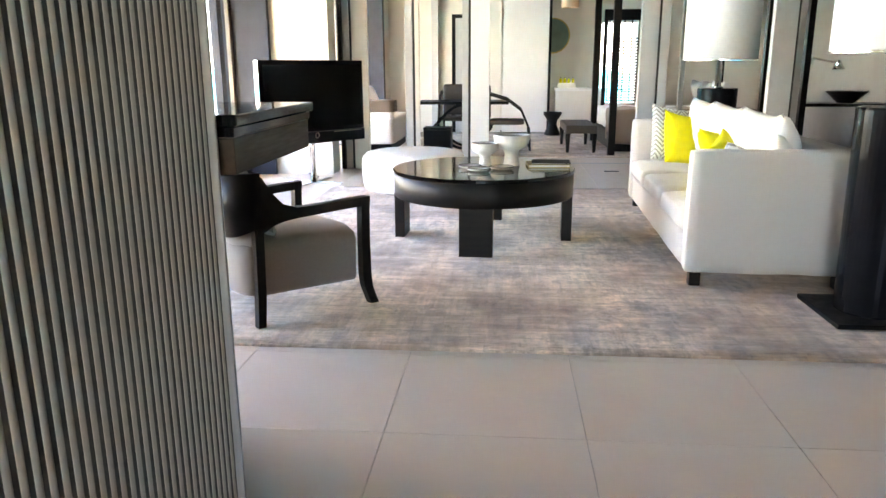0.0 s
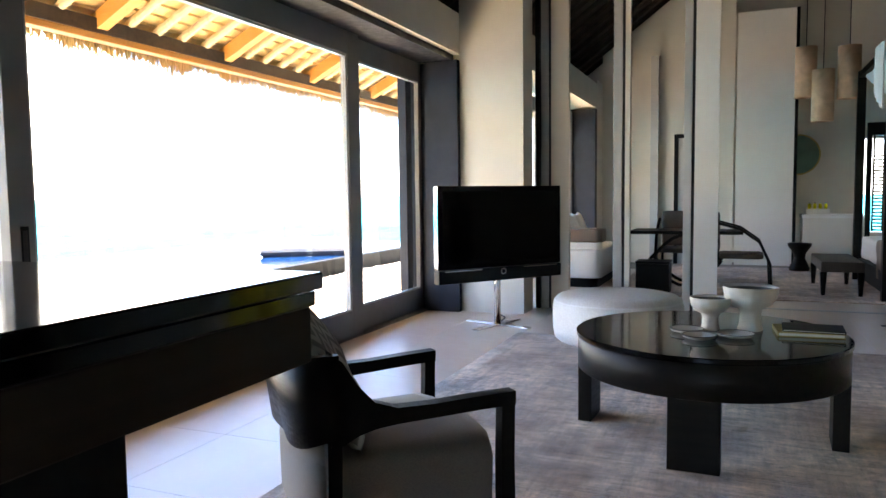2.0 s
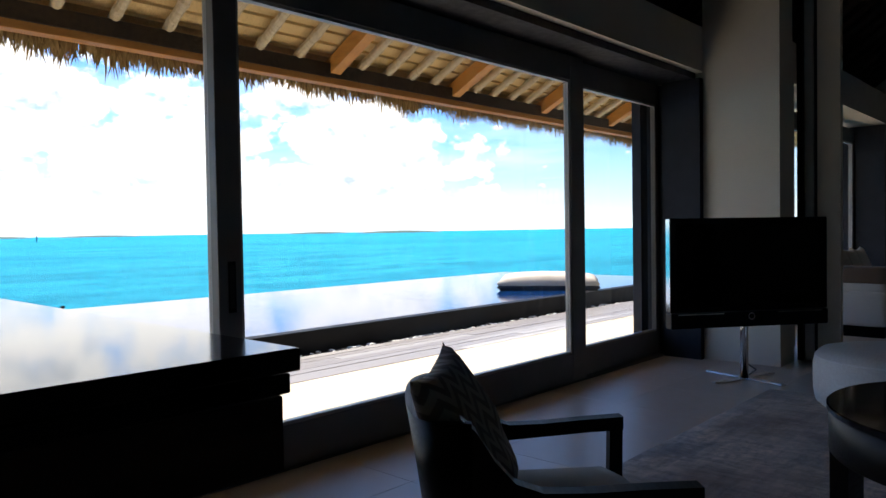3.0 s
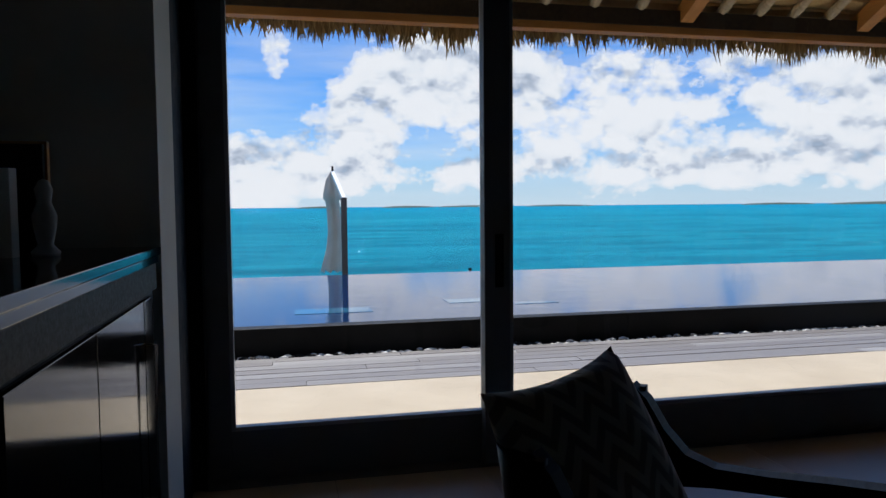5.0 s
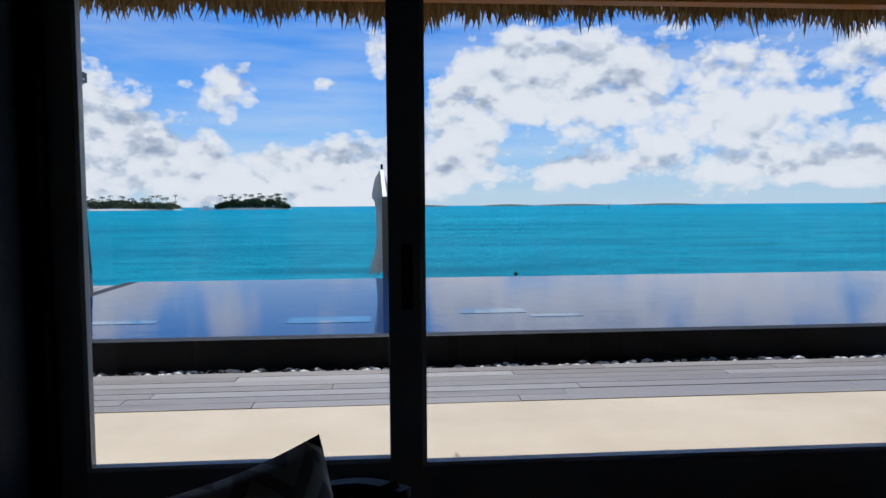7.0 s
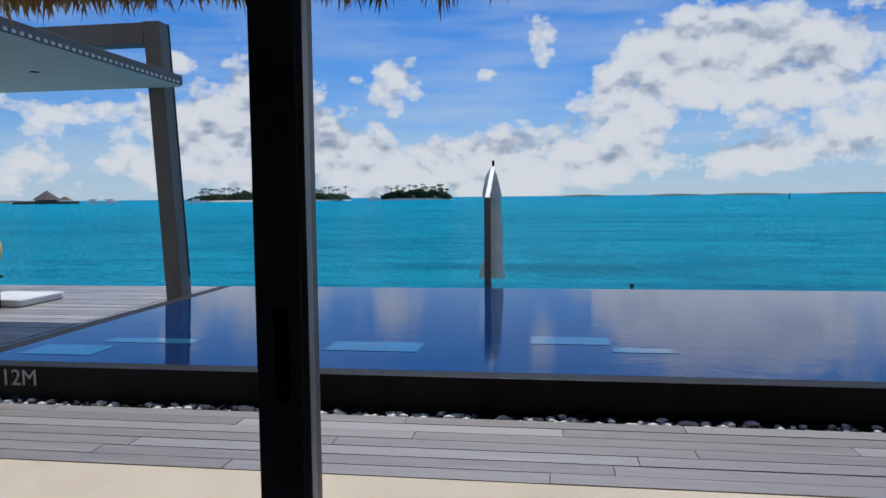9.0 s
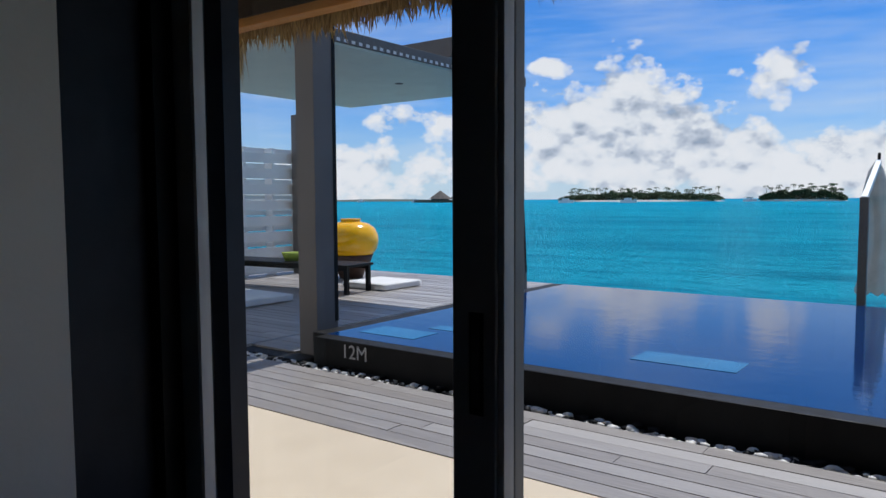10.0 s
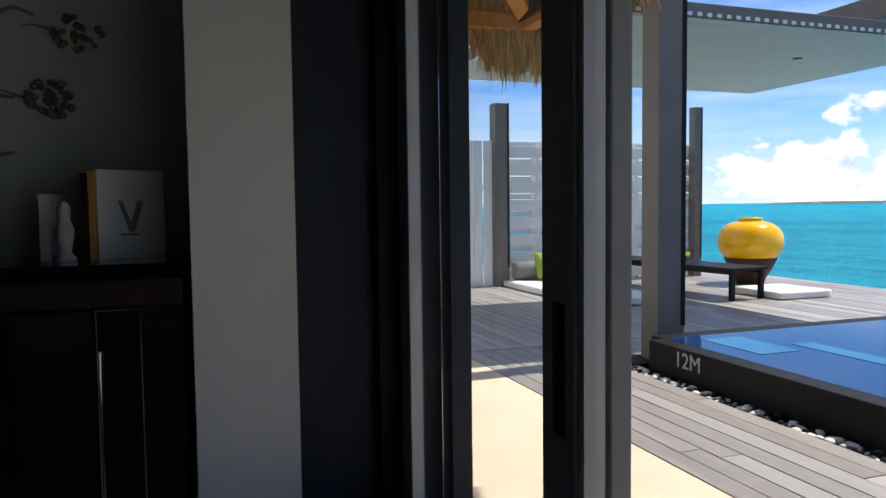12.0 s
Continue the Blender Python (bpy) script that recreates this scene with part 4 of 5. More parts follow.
# floor lamps
def floor_lamp(x, y):
    fl = thing("floor_lamp", "tall floor lamp with black lacquer column and white drum shade", "floor lamp", pose(x, y, 0.012), "pair of floor lamps")
    part("base_plate", box(-0.26, 0.26, -0.25, 0.25, 0, 0.025, 0.004), "black", fl)
    part("column", lathe([(0, 0.025), (0.165, 0.025), (0.168, 0.03), (0.178, 1.02), (0.174, 1.032), (0, 1.034)], 48), "column", fl, "glossy black column", smooth=False)
    part("neck", lathe([(0.0, 1.034), (0.05, 1.034), (0.05, 1.045), (0.028, 1.05), (0.028, 1.24), (0.022, 1.245), (0.022, 1.30), (0, 1.30)], 24), "chrome", fl, "chrome neck", smooth=True)
    sh = part("shade", lathe([(0.318, 1.285), (0.325, 1.282), (0.322, 2.075), (0.315, 2.078), (0.315, 1.29), (0.318, 1.285)], 56), "white_shade", fl, "white fabric drum shade", smooth=True)
    part("ring", lathe([(0.305, 1.279), (0.328, 1.279), (0.328, 1.289), (0.305, 1.289), (0.305, 1.279)], 48), "chrome", sh)
    for a in range(3):
        part("spoke", tube([(0.02, 0, 1.285), (0.31, 0, 1.285)], 0.004, 6), "chrome", sh).matrix_basis = pose(0, 0, 0, 0, 0, a * 120)
    return fl


floor_lamp(2.26, 3.76)
floor_lamp(2.36, 7.15)

# television on its chrome stand
tv = thing("television", "black flat television on a chrome pole stand", "television", pose(-1.675, 7.93, 0, 0, 0, 53.0))
W = 0.698
body = part("cabinet", box(-W, W, -0.03, 0.04, 0.575, 1.328, 0.006), "column", tv, "black glossy housing")
part("screen", box(-W + 0.05, W - 0.05, -0.034, -0.0305, 0.615, 1.28, 0.001), "screen", body, "dark glass screen")
part("side_trim", box(-W - 0.004, -W - 0.0005, -0.028, 0.035, 0.58, 1.322), "chrome", body)
bar = part("speaker_bar", box(-W, W, -0.04, 0.05, 0.447, 0.570, 0.006), "black", tv, "black speaker bar")
for s in (-1, 1):
    part("trim_line", box(s * 0.44 - 0.2, s * 0.44 + 0.2, -0.043, -0.0405, 0.556, 0.564), "chrome", bar)
ring = part("ring_control", lathe([(0.022, 0), (0.03, 0), (0.03, 0.006), (0.022, 0.006), (0.022, 0)], 24), "chrome", bar)
ring.matrix_basis = pose(0.0, -0.041, 0.532, 90, 0, 0)
part("pole", tube([(0, 0.06, 0.02), (0, 0.06, 0.8)], 0.032, 20), "chrome", tv, "chrome pole", smooth=True)
part("mount", box(-0.12, 0.12, 0.042, 0.09, 0.5, 0.9, 0.004), "black", tv)
for a in (20, 200, 110, 290):
    foot = part("foot", box(0.0, 0.36, -0.032, 0.032, 0.002, 0.018, 0.004), "chrome", tv, "flat chrome foot")
    foot.matrix_basis = pose(0, 0.06, 0, 0, 0, a)
part("cable", tube([(0.05, 0.1, 0.012), (0.3, 0.35, 0.008), (0.45, 0.8, 0.008), (0.2, 1.0, 0.008)], 0.006, 6), "black", tv)

# black cabinet in the niche
cb = thing("cabinet", "black lacquer bar cabinet with overhanging glass top in the niche", "cabinet")
part("top", box(-2.05, -0.217, 1.775, 2.46, 1.101, 1.128, 0.003), "lacquer", cb, "glossy black glass top")
part("top_edge", box(-2.045, -0.227, 1.78, 2.452, 1.075, 1.0985, 0.002), "lacquer", cb)
part("apron", box(-2.04, -0.232, 1.79, 2.445, 0.985, 1.073, 0.003), "apron_wood", cb, "brown stained apron")
part("body", box(-2.04, -0.62, 1.79, 2.43, 0.06, 0.983, 0.002), "dark_wood", cb)
part("plinth", box(-2.02, -0.66, 1.82, 2.38, 0, 0.06), "black", cb)
for x0, x1 in ((-1.905, -1.765), (-1.757, -1.20), (-1.194, -0.64)):
    dr = part("door", box(x0, x1, 2.4305, 2.452, 0.08, 0.975, 0.002), "lacquer", cb, "black lacquer door")
    if x1 - x0 > 0.3:
        continue
    for a, b, c, d in ((x0, x0 + 0.003, 0.08, 0.975), (x1 - 0.003, x1, 0.08, 0.975), (x0 + 0.003, x1 - 0.003, 0.972, 0.975)):
        part("edge_trim", box(a, b, 2.4523, 2.4535, c, d), "chrome", dr)
    hx = x1 - 0.012 if x1 - x0 < 0.3 else (x1 + x0) / 2 + 0.02
    part("handle", tube([(hx, 2.4525, 0.84), (hx, 2.478, 0.84), (hx, 2.478, 0.16), (hx, 2.4525, 0.16)], 0.006, 8), "chrome", dr, "chrome bar handle")
ib = thing("ice_bucket", "small black lidded bowl standing on the bar cabinet", "bowl", pose(-0.625, 2.12, 1.1285))
part("bowl", lathe([(0, 0), (0.035, 0), (0.043, 0.01), (0.052, 0.04), (0.05, 0.043), (0, 0.043)], 28), "lacquer", ib, smooth=True)
part("lid", lathe([(0.052, 0.0435), (0.045, 0.054), (0.015, 0.058), (0.010, 0.066), (0.015, 0.074), (0.0, 0.077)], 28), "lacquer", ib, smooth=True)


def standing_book(x, y, yaw, thick, deep, tall, cover, label):
    """An upright book, its spine towards +y."""
    b = thing("book", label, "book", pose(x, y, 1.1285, 0, 0, yaw), "books on the cabinet")
    part("cover", box(0, 0.004, -deep, 0, 0, tall, 0.001, box(thick - 0.004, thick, -deep, 0, 0, tall, 0.001, box(0.0042, thick - 0.0042, -0.004, 0, 0, tall))), cover, b)
    part("pages", box(0.0044, thick - 0.0044, -deep + 0.006, -0.0045, 0.003, tall - 0.003), "paper", b, "cream page block")
    return b


wb = standing_book(-1.757, 2.20, -58, 0.05, 0.26, 0.33, "white_cushion", "large white hardback standing on the cabinet")
mark = bmesh.new()
sweep([(-0.0015, -0.165, 0.215), (-0.0015, -0.125, 0.10)], 0.003, 0.022, mark)
sweep([(-0.0015, -0.085, 0.215), (-0.0015, -0.125, 0.10)], 0.003, 0.014, mark)
box(-0.003, 0.0, -0.155, -0.085, 0.085, 0.092, 0, mark)
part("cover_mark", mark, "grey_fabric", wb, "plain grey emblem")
standing_book(-1.752, 2.21, 0, 0.024, 0.22, 0.325, "amber_wood", "orange cloth book standing on the cabinet")
standing_book(-1.724, 2.205, 0, 0.022, 0.22, 0.315, "apron_wood", "brown cloth book standing on the cabinet")
standing_book(-1.60, 2.17, -8, 0.04, 0.19, 0.24, "white_cushion", "small white book standing on the cabinet")
fig = thing("figurine", "small pale carved bird figure on the cabinet", "figurine", pose(-1.65, 2.22, 1.1285))
part("figure", lathe([(0, 0), (0.035, 0), (0.038, 0.01), (0.02, 0.03), (0.03, 0.08), (0.033, 0.11), (0.018, 0.15), (0.024, 0.185), (0.012, 0.21), (0, 0.215)], 18), "bowl", fig, smooth=True)


def coral(x, z, seed, n):
    """A wall ornament of clustered small rings."""
    c = thing("wall_ornament", "pale ceramic coral cluster mounted on the dark wall", "wall ornament", pose(x, 1.7455, z), "coral ornaments on the wall")
    rnd = random.Random(seed)
    bm = bmesh.new()
    for i in range(n):
        a, r = rnd.uniform(0, 6.28), 0.075 * math.sqrt(rnd.random())
        px, pz = r * math.cos(a) * 1.25, r * math.sin(a)
        s = rnd.uniform(0.009, 0.017)
        one = lathe([(s * 0.5, 0.0), (s, 0.0), (s * 1.05, 0.02), (s * 0.62, 0.03), (s * 0.5, 0.015)], 10)
        join(bm, one, pose(px, 0, pz, -90 + rnd.uniform(-15, 15), rnd.uniform(-15, 15), 0))
    part("ring_cluster", bm, "coral", c)["kind"] = "stuff"
    part("branch", tube([(0.06, 0.012, 0), (0.12, 0.016, 0.01 * (seed % 3)), (0.17, 0.012, 0.03), (0.21, 0.008, 0.02)], [0.007, 0.006, 0.004, 0.002], 6), "coral", c)
    return c


coral(-1.55, 1.763, 1, 44)
coral(-1.66, 2.03, 2, 26)
for pts, lab in (([(-1.50, 2.10), (-1.43, 2.124), (-1.34, 2.08), (-1.28, 2.017), (-1.242, 1.91), (-1.27, 1.816), (-1.33, 1.775), (-1.42, 1.765)], "long curved dark coral branch mounted on the wall"),
                 ([(-1.21, 1.655), (-1.24, 1.63), (-1.283, 1.576), (-1.363, 1.536), (-1.41, 1.545)], "short curved coral branch mounted on the wall")):
    wb2 = thing("wall_branch", lab, "wall ornament", pose(pts[0][0], 1.7455, pts[0][1]), "coral ornaments on the wall")
    n = len(pts)
    part("branch", tube([(x - pts[0][0], 0.012, z - pts[0][1]) for x, z in pts], [0.004 + 0.007 * math.sin(math.pi * (i + 0.5) / n) for i in range(n)], 7), "coral", wb2)


# ---- folding partition between living room and bedroom ----
def leaf(x0, x1, rail, y=9.2, tall=4.6, side="plaster", thick=0.05):
    lf = thing("partition_leaf", "tall pale folding partition leaf with a metal edge", "folding door", kind="structure")
    part("edge_profile", box(x0, x0 + rail, y - thick, y + thick, 0.0, tall, 0.004), "frame_light", lf, "pale metal edge")
    part("seal", box(x0 + rail, x0 + rail + 0.028, y - thick * 0.6, y + thick * 0.6, 0, tall), "gasket", lf, "black seal")
    part("panel", box(x0 + rail + 0.028, x1, y - thick * 0.8, y + thick * 0.8, 0, tall, 0.003), side, lf)
    return lf


leaf(-1.60, -1.30, 0.08)
leaf(-0.83, -0.66, 0.09)
leaf(-0.13, 0.20, 0.075, side="plaster_white")
leaf(1.99, 2.32, 0.20, side="frame_light")
leaf(3.50, 3.86, 0.26, side="frame")
structure("post_dark", box(-1.655, -1.605, 9.12, 9.28, 0, 4.6), "black", "black metal post of the partition", "post")
structure("post_dark_1", box(-1.05, -0.92, 14.55, 14.69, 0, 3.6), "frame_light", "slim pale metal post of the partition", "post")
structure("post_dark_2", box(2.66, 2.72, 10.0, 10.06, 0, 4.6), "frame", "slim grey metal post", "post")
structure("post_dark_3", box(3.98, 4.05, 9.4, 9.5, 0, 4.6), "black", "slim dark metal post", "post")
structure("floor_track", box(-1.6, 5.5, 9.78, 9.84, 0.0, 0.006), "frame_light", "metal floor track of the partition", "track")
structure("floor_socket", box(1.62, 1.80, 9.02, 9.08, 0.0, 0.004), "black", "black floor socket cover", "floor socket")

# ---- bedroom ----
bm = box(-1.1, 5.0, 10.45, 14.2, 0.0005, 0.012)
solid("bedroom_rug", bm, "rug", "woven beige rug under the bed", "rug")
sd = thing("sliding_door", "tall white flush sliding door in the bedroom", "door", pose(0.33, 14.6, 0), kind="structure")
part("panel", box(0, 0.88, 0, 0.05, 0.01, 4.2, 0.004), "plaster_white", sd)
part("edge", box(0.8805, 0.93, -0.01, 0.06, 0.01, 4.2), "black", sd, "dark edge post")
structure("wall_bath", box(-1.905, 0.3, 14.7, 14.9, 0, 4.6), "plaster", "cream plaster bedroom wall")
dd = thing("doorway", "dark framed narrow glazed door in the far wall", "door", pose(-0.66, 14.64, 0), kind="structure")
part("frame", box(0, 0.07, 0, 0.05, 0, 2.25, 0, box(0.55, 0.62, 0, 0.05, 0, 2.25, 0, box(0.07, 0.55, 0, 0.05, 2.18, 2.25))), "black", dd)
part("panel", box(0.07, 0.55, 0.015, 0.03, 0.0, 2.18), "frame_light", dd)

disc = thing("wall_disc", "round green lacquer disc with gilt edge on the wall", "wall ornament", pose(1.31, 15.19, 1.86, 90, 0, 0))
part("disc", lathe([(0, 0.03), (0.32, 0.03), (0.33, 0.02), (0.33, 0.0), (0, 0)], 48), "green_disc", disc)
part("rim", lathe([(0.33, 0.0), (0.345, 0.0), (0.345, 0.035), (0.322, 0.035), (0.33, 0.0)], 48), "gold", disc)
cs = thing("console", "cream stone console below the green disc", "console", pose(1.35, 14.6, 0))
part("top", box(0, 1.0, 0, 0.55, 0.80, 0.86, 0.004), "plaster_white", cs)
part("front", box(0.02, 0.98, 0.03, 0.53, 0, 0.80), "plaster", cs)
tray = thing("tray", "pale box tray holding yellow bottles", "tray", pose(1.42, 14.68, 0.861))
part("box", box(0, 0.34, 0, 0.16, 0, 0.09, 0.004), "paper", tray)
for i in range(4):
    bt = thing("bottle", "small yellow bottle in the tray", "bottle", pose(1.47 + i * 0.08, 14.76, 0.952), "yellow bottles")
    part("body", lathe([(0, 0), (0.025, 0), (0.026, 0.07), (0.012, 0.085), (0, 0.087)], 14), "yellow", bt, smooth=True)
    part("cap", lathe([(0.011, 0.086), (0.011, 0.105), (0, 0.106)], 10), "chrome", bt)
st = thing("stool", "small turned dark wood stool", "stool", pose(1.28, 13.9, 0))
part("seat", lathe([(0, 0), (0.14, 0), (0.15, 0.05), (0.08, 0.2), (0.09, 0.28), (0.17, 0.4), (0.17, 0.44), (0, 0.45)], 24), "dark_wood", st, smooth=True)

for x, y, z0 in ((1.46, 13.0, 2.22), (1.78, 13.0, 2.52), (1.26, 13.3, 2.6)):
    pd = thing("pendant_lamp", "hanging paper cylinder lamp of warm cream", "pendant lamp", pose(x, y, z0), "pendant lamps")
    part("shade", lathe([(0.14, 0), (0.145, 0.0), (0.145, 0.72), (0.14, 0.72), (0.14, 0.0)], 28), "orange_paper", pd, smooth=True)
    part("cord", tube([(0, 0, 0.7), (0, 0, 6.27 - z0)], 0.006, 6), "black", pd)

bed = thing("four_poster_bed", "dark four-poster bed with white linen and draped canopy", "bed", pose(1.87, 10.62, 0.012))
for x in (0, 2.05):
    for y in (0, 2.2):
        part("post", box(x, x + 0.1, y, y + 0.1, 0, 2.85, 0.004), "dark_wood", bed)
for a in ((0.1, 2.05, 0.01, 0.09), (0.1, 2.05, 2.21, 2.29)):
    part("top_rail", box(a[0], a[1], a[2], a[3], 2.76, 2.84), "dark_wood", bed)
for x in (0.01, 2.06):
    part("top_rail", box(x, x + 0.08, 0.1, 2.2, 2.76, 2.84), "dark_wood", bed)
part("bed_base", box(0.06, 2.09, 0.06, 2.24, 0.05, 0.30, 0.006), "dark_wood", bed)
part("mattress", soft(0.08, 2.07, 0.06, 2.2, 0.30, 0.62, 0.06, 0.02, 3), "white_cushion", bed, smooth=True)
part("throw", soft(0.05, 2.1, 0.02, 0.75, 0.16, 0.65, 0.03, 0.03, 4, 14), "bed_brown", bed, "brown woven throw", smooth=True)
for i in range(3):
    p = part("pillow", pillow(0.62, 0.45, 0.22, 12, 0.4, 0.03, 50 + i), "grey_fabric" if i else "white_cushion", bed, smooth=True)
    p.matrix_basis = pose(1.75, 0.5 + i * 0.6, 0.62, 0, 0, 90) @ pose(0, 0, 0, -20, 0, 0)
for x, wid in ((0.0, 0.75), (0.95, 0.8)):
    cn = bmesh.new()
    n = 12
    rows = []
    for i in range(n + 1):
        t = i / n
        row = []
        for j in range(9):
            u = j / 8
            row.append(cn.verts.new((x + wid * t + 0.05, -0.02 + u * 2.2, 2.78 - 0.28 * math.sin(math.pi * t) * (0.6 + 0.4 * u) + 0.02 * math.sin(u * 20 + t * 6))))
        rows.append(row)
    for a, b in zip(rows, rows[1:]):
        for j in range(8):
            cn.faces.new((a[j], a[j + 1], b[j + 1], b[j]))
    part("canopy", cn, "net", bed, "sagging white canopy cloth", smooth=True)
dp = bmesh.new()
rows = []
for i in range(14):
    t = i / 13
    rows.append([dp.verts.new((-0.06 + 0.022 * math.sin(i * 1.9), -0.03 + 0.5 * t, z)) for z in (2.1 + 0.25 * t, 2.84)])
for a, b in zip(rows, rows[1:]):
    dp.faces.new((a[0], a[1], b[1], b[0]))
part("drape", dp, "net", bed, "white side drape", smooth=True)

bn = thing("bench", "dark wicker bench at the foot of the bed", "bench", pose(1.30, 10.95, 0.012))
part("seat", box(0, 0.45, 0, 1.3, 0.28, 0.40, 0.012), "wicker", bn)
for x in (0.03, 0.42):
    for y in (0.05, 1.25):
        part("leg", lathe([(0, 0), (0.022, 0), (0.032, 0.15), (0.04, 0.28), (0, 0.28)], 12, None, x, y), "dark_wood", bn)

ws = thing("woven_screen", "dark woven twig screen before a bright window", "screen", pose(2.34, 14.55, 0.6))
rnd = random.Random(9)
for i in range(22):
    z = 0.02 + i * 0.055
    bars = sweep([(0.0, 0.01 * (-1) ** i, z), (0.25, -0.01 * (-1) ** i, z + rnd.uniform(-0.012, 0.012)), (0.55, 0.01 * (-1) ** i, z)], 0.014, 0.026)
    part("twig", bars, "wicker", ws)
for x in (0.0, 0.14, 0.28, 0.42, 0.55):
    part("upright", box(x - 0.012, x + 0.012, -0.02, 0.02, 0, 1.5), "wicker", ws)
part("frame", box(-0.1, -0.03, -0.04, 0.04, -0.6, 1.7, 0, box(0.6, 0.67, -0.04, 0.04, -0.6, 1.7, 0, box(-0.03, 0.6, -0.04, 0.04, 1.5, 1.7))), "black", ws)

ls = thing("lounge_sofa", "white lounge sofa with a brown throw in the bedroom", "sofa", pose(-2.12, 10.95, 0.0))
part("base", soft(0, 0.85, 0, 1.7, 0.12, 0.52, 0.03, 0.006, 2), "white_cushion", ls, smooth=True)
part("back", soft(0, 0.2, 0, 1.7, 0.50, 0.92, 0.04, 0.006, 3), "white_cushion", ls, smooth=True)
part("arm", soft(0.02, 0.85, 0, 0.16, 0.50, 0.76, 0.03, 0.006, 4), "white_cushion", ls, smooth=True)
part("throw", soft(0.0, 0.87, -0.015, 0.30, 0.60, 0.785, 0.02, 0.012, 6), "bed_brown", ls, "brown throw", smooth=True)
part("plinth", box(0.05, 0.8, 0.05, 1.65, 0, 0.12), "black", ls)
for i in range(3):
    p = part("pillow", pillow(0.5, 0.48, 0.2, 12, 0.4, 0.03, 60 + i), "white_cushion", ls, smooth=True)
    p.matrix_basis = pose(0.34, 0.45 + i * 0.45, 0.52, 0, 0, 90) @ pose(0, 0, 0, -16, 0, 0)

dk = thing("desk", "dark wood writing desk with curved crossed legs", "desk", pose(-0.95, 11.3, 0))
part("top", box(0, 1.4, 0, 0.7, 0.70, 0.745, 0.004), "dark_wood", dk)
for y in (0.1, 0.6):
    part("curved_leg", sweep([(0.25 + 0.9 * t, y, 0.36 - 0.34 * math.sin(math.pi * t)) for t in [i / 12 for i in range(13)]], 0.05, 0.04), "dark_wood", dk)
    part("curved_leg", sweep([(0.25 + 0.9 * t, y, 0.36 + 0.33 * math.sin(math.pi * t)) for t in [i / 12 for i in range(13)]], 0.05, 0.04), "dark_wood", dk)
bx = thing("chest", "low black chest beside the desk", "chest", pose(-0.78, 10.6, 0.012))
part("body", box(0, 0.4, 0, 0.35, 0, 0.36, 0.006), "black", bx)
part("lid", box(-0.005, 0.405, -0.005, 0.355, 0.362, 0.39, 0.004), "black", bx)


def wicker_chair(x, y, yaw, label):
    c = thing("wicker_chair", label, "chair", pose(x, y, 0.0, 0, 0, yaw), "wicker chairs at the desk")
    part("seat", soft(-0.26, 0.26, -0.25, 0.27, 0.40, 0.47, 0.025, 0.004), "wicker", c, smooth=True)
    part("backrest", soft(-0.25, 0.25, -0.30, -0.25, 0.47, 0.98, 0.025, 0.004), "wicker", c, smooth=True)
    for s in (-1, 1):
        part("arm_loop", sweep([(s * 0.28, -0.28, 0.86), (s * 0.28, 0.0, 0.78), (s * 0.28, 0.22, 0.62), (s * 0.28, 0.34, 0.35), (s * 0.28, 0.36, 0.0)], 0.035, 0.035), "dark_wood", c)
        part("leg", sweep([(s * 0.24, -0.27, 0.4), (s * 0.25, -0.34, 0.0)], 0.035, 0.035), "dark_wood", c)
    return c


wicker_chair(-0.40, 12.25, 180, "dark wicker chair with looped arms behind the desk")
wicker_chair(0.42, 11.45, -90, "dark wicker chair with looped arms beside the desk")

# desk lamp and bowl on a side console behind the sofa
sc = thing("side_console", "dark console table behind the glass partition", "console", pose(3.95, 9.75, 0))
part("top", box(0, 1.3, 0, 0.45, 0.74, 0.78, 0.004), "dark_wood", sc)
for x in (0.03, 1.22):
    for y in (0.03, 0.37):
        part("leg", box(x, x + 0.05, y, y + 0.05, 0, 0.74), "dark_wood", sc)
al = thing("desk_lamp", "jointed chrome desk lamp standing on the console", "lamp", pose(4.18, 9.92, 0.781))
part("base", lathe([(0, 0), (0.09, 0), (0.09, 0.015), (0, 0.02)], 24), "chrome", al)
part("arm", tube([(0, 0, 0.015), (0, 0, 0.12), (0.10, 0, 0.56)], 0.012, 10), "chrome", al)
part("arm", tube([(0.10, 0, 0.56), (0.40, 0, 0.50)], 0.010, 10), "chrome", al)
part("head", lathe([(0.02, 0.53), (0.075, 0.42), (0.07, 0.42), (0.015, 0.52)], 20, None, 0.42, 0), "chrome", al, smooth=True)
bb = thing("bowl", "wide black openwork bowl on the console", "bowl", pose(4.75, 9.95, 0.781))
part("body", lathe([(0, 0), (0.10, 0), (0.12, 0.02), (0.24, 0.14), (0.25, 0.145), (0.235, 0.145), (0.10, 0.03), (0, 0.03)], 32), "black", bb, smooth=True)


# ---- thatched eave over the terrace ----
EX, EZ = -4.22, 2.535           # line of the amber eave beam
HY = 0.70                      # hip corner near the pavilion


def slope(x):
    return EZ + 0.06 + (x - EX) * 0.50


ev = thing("thatched_eave", "deep straw thatch eave on bamboo and amber rafters", "roof", kind="structure")
th = bmesh.new()
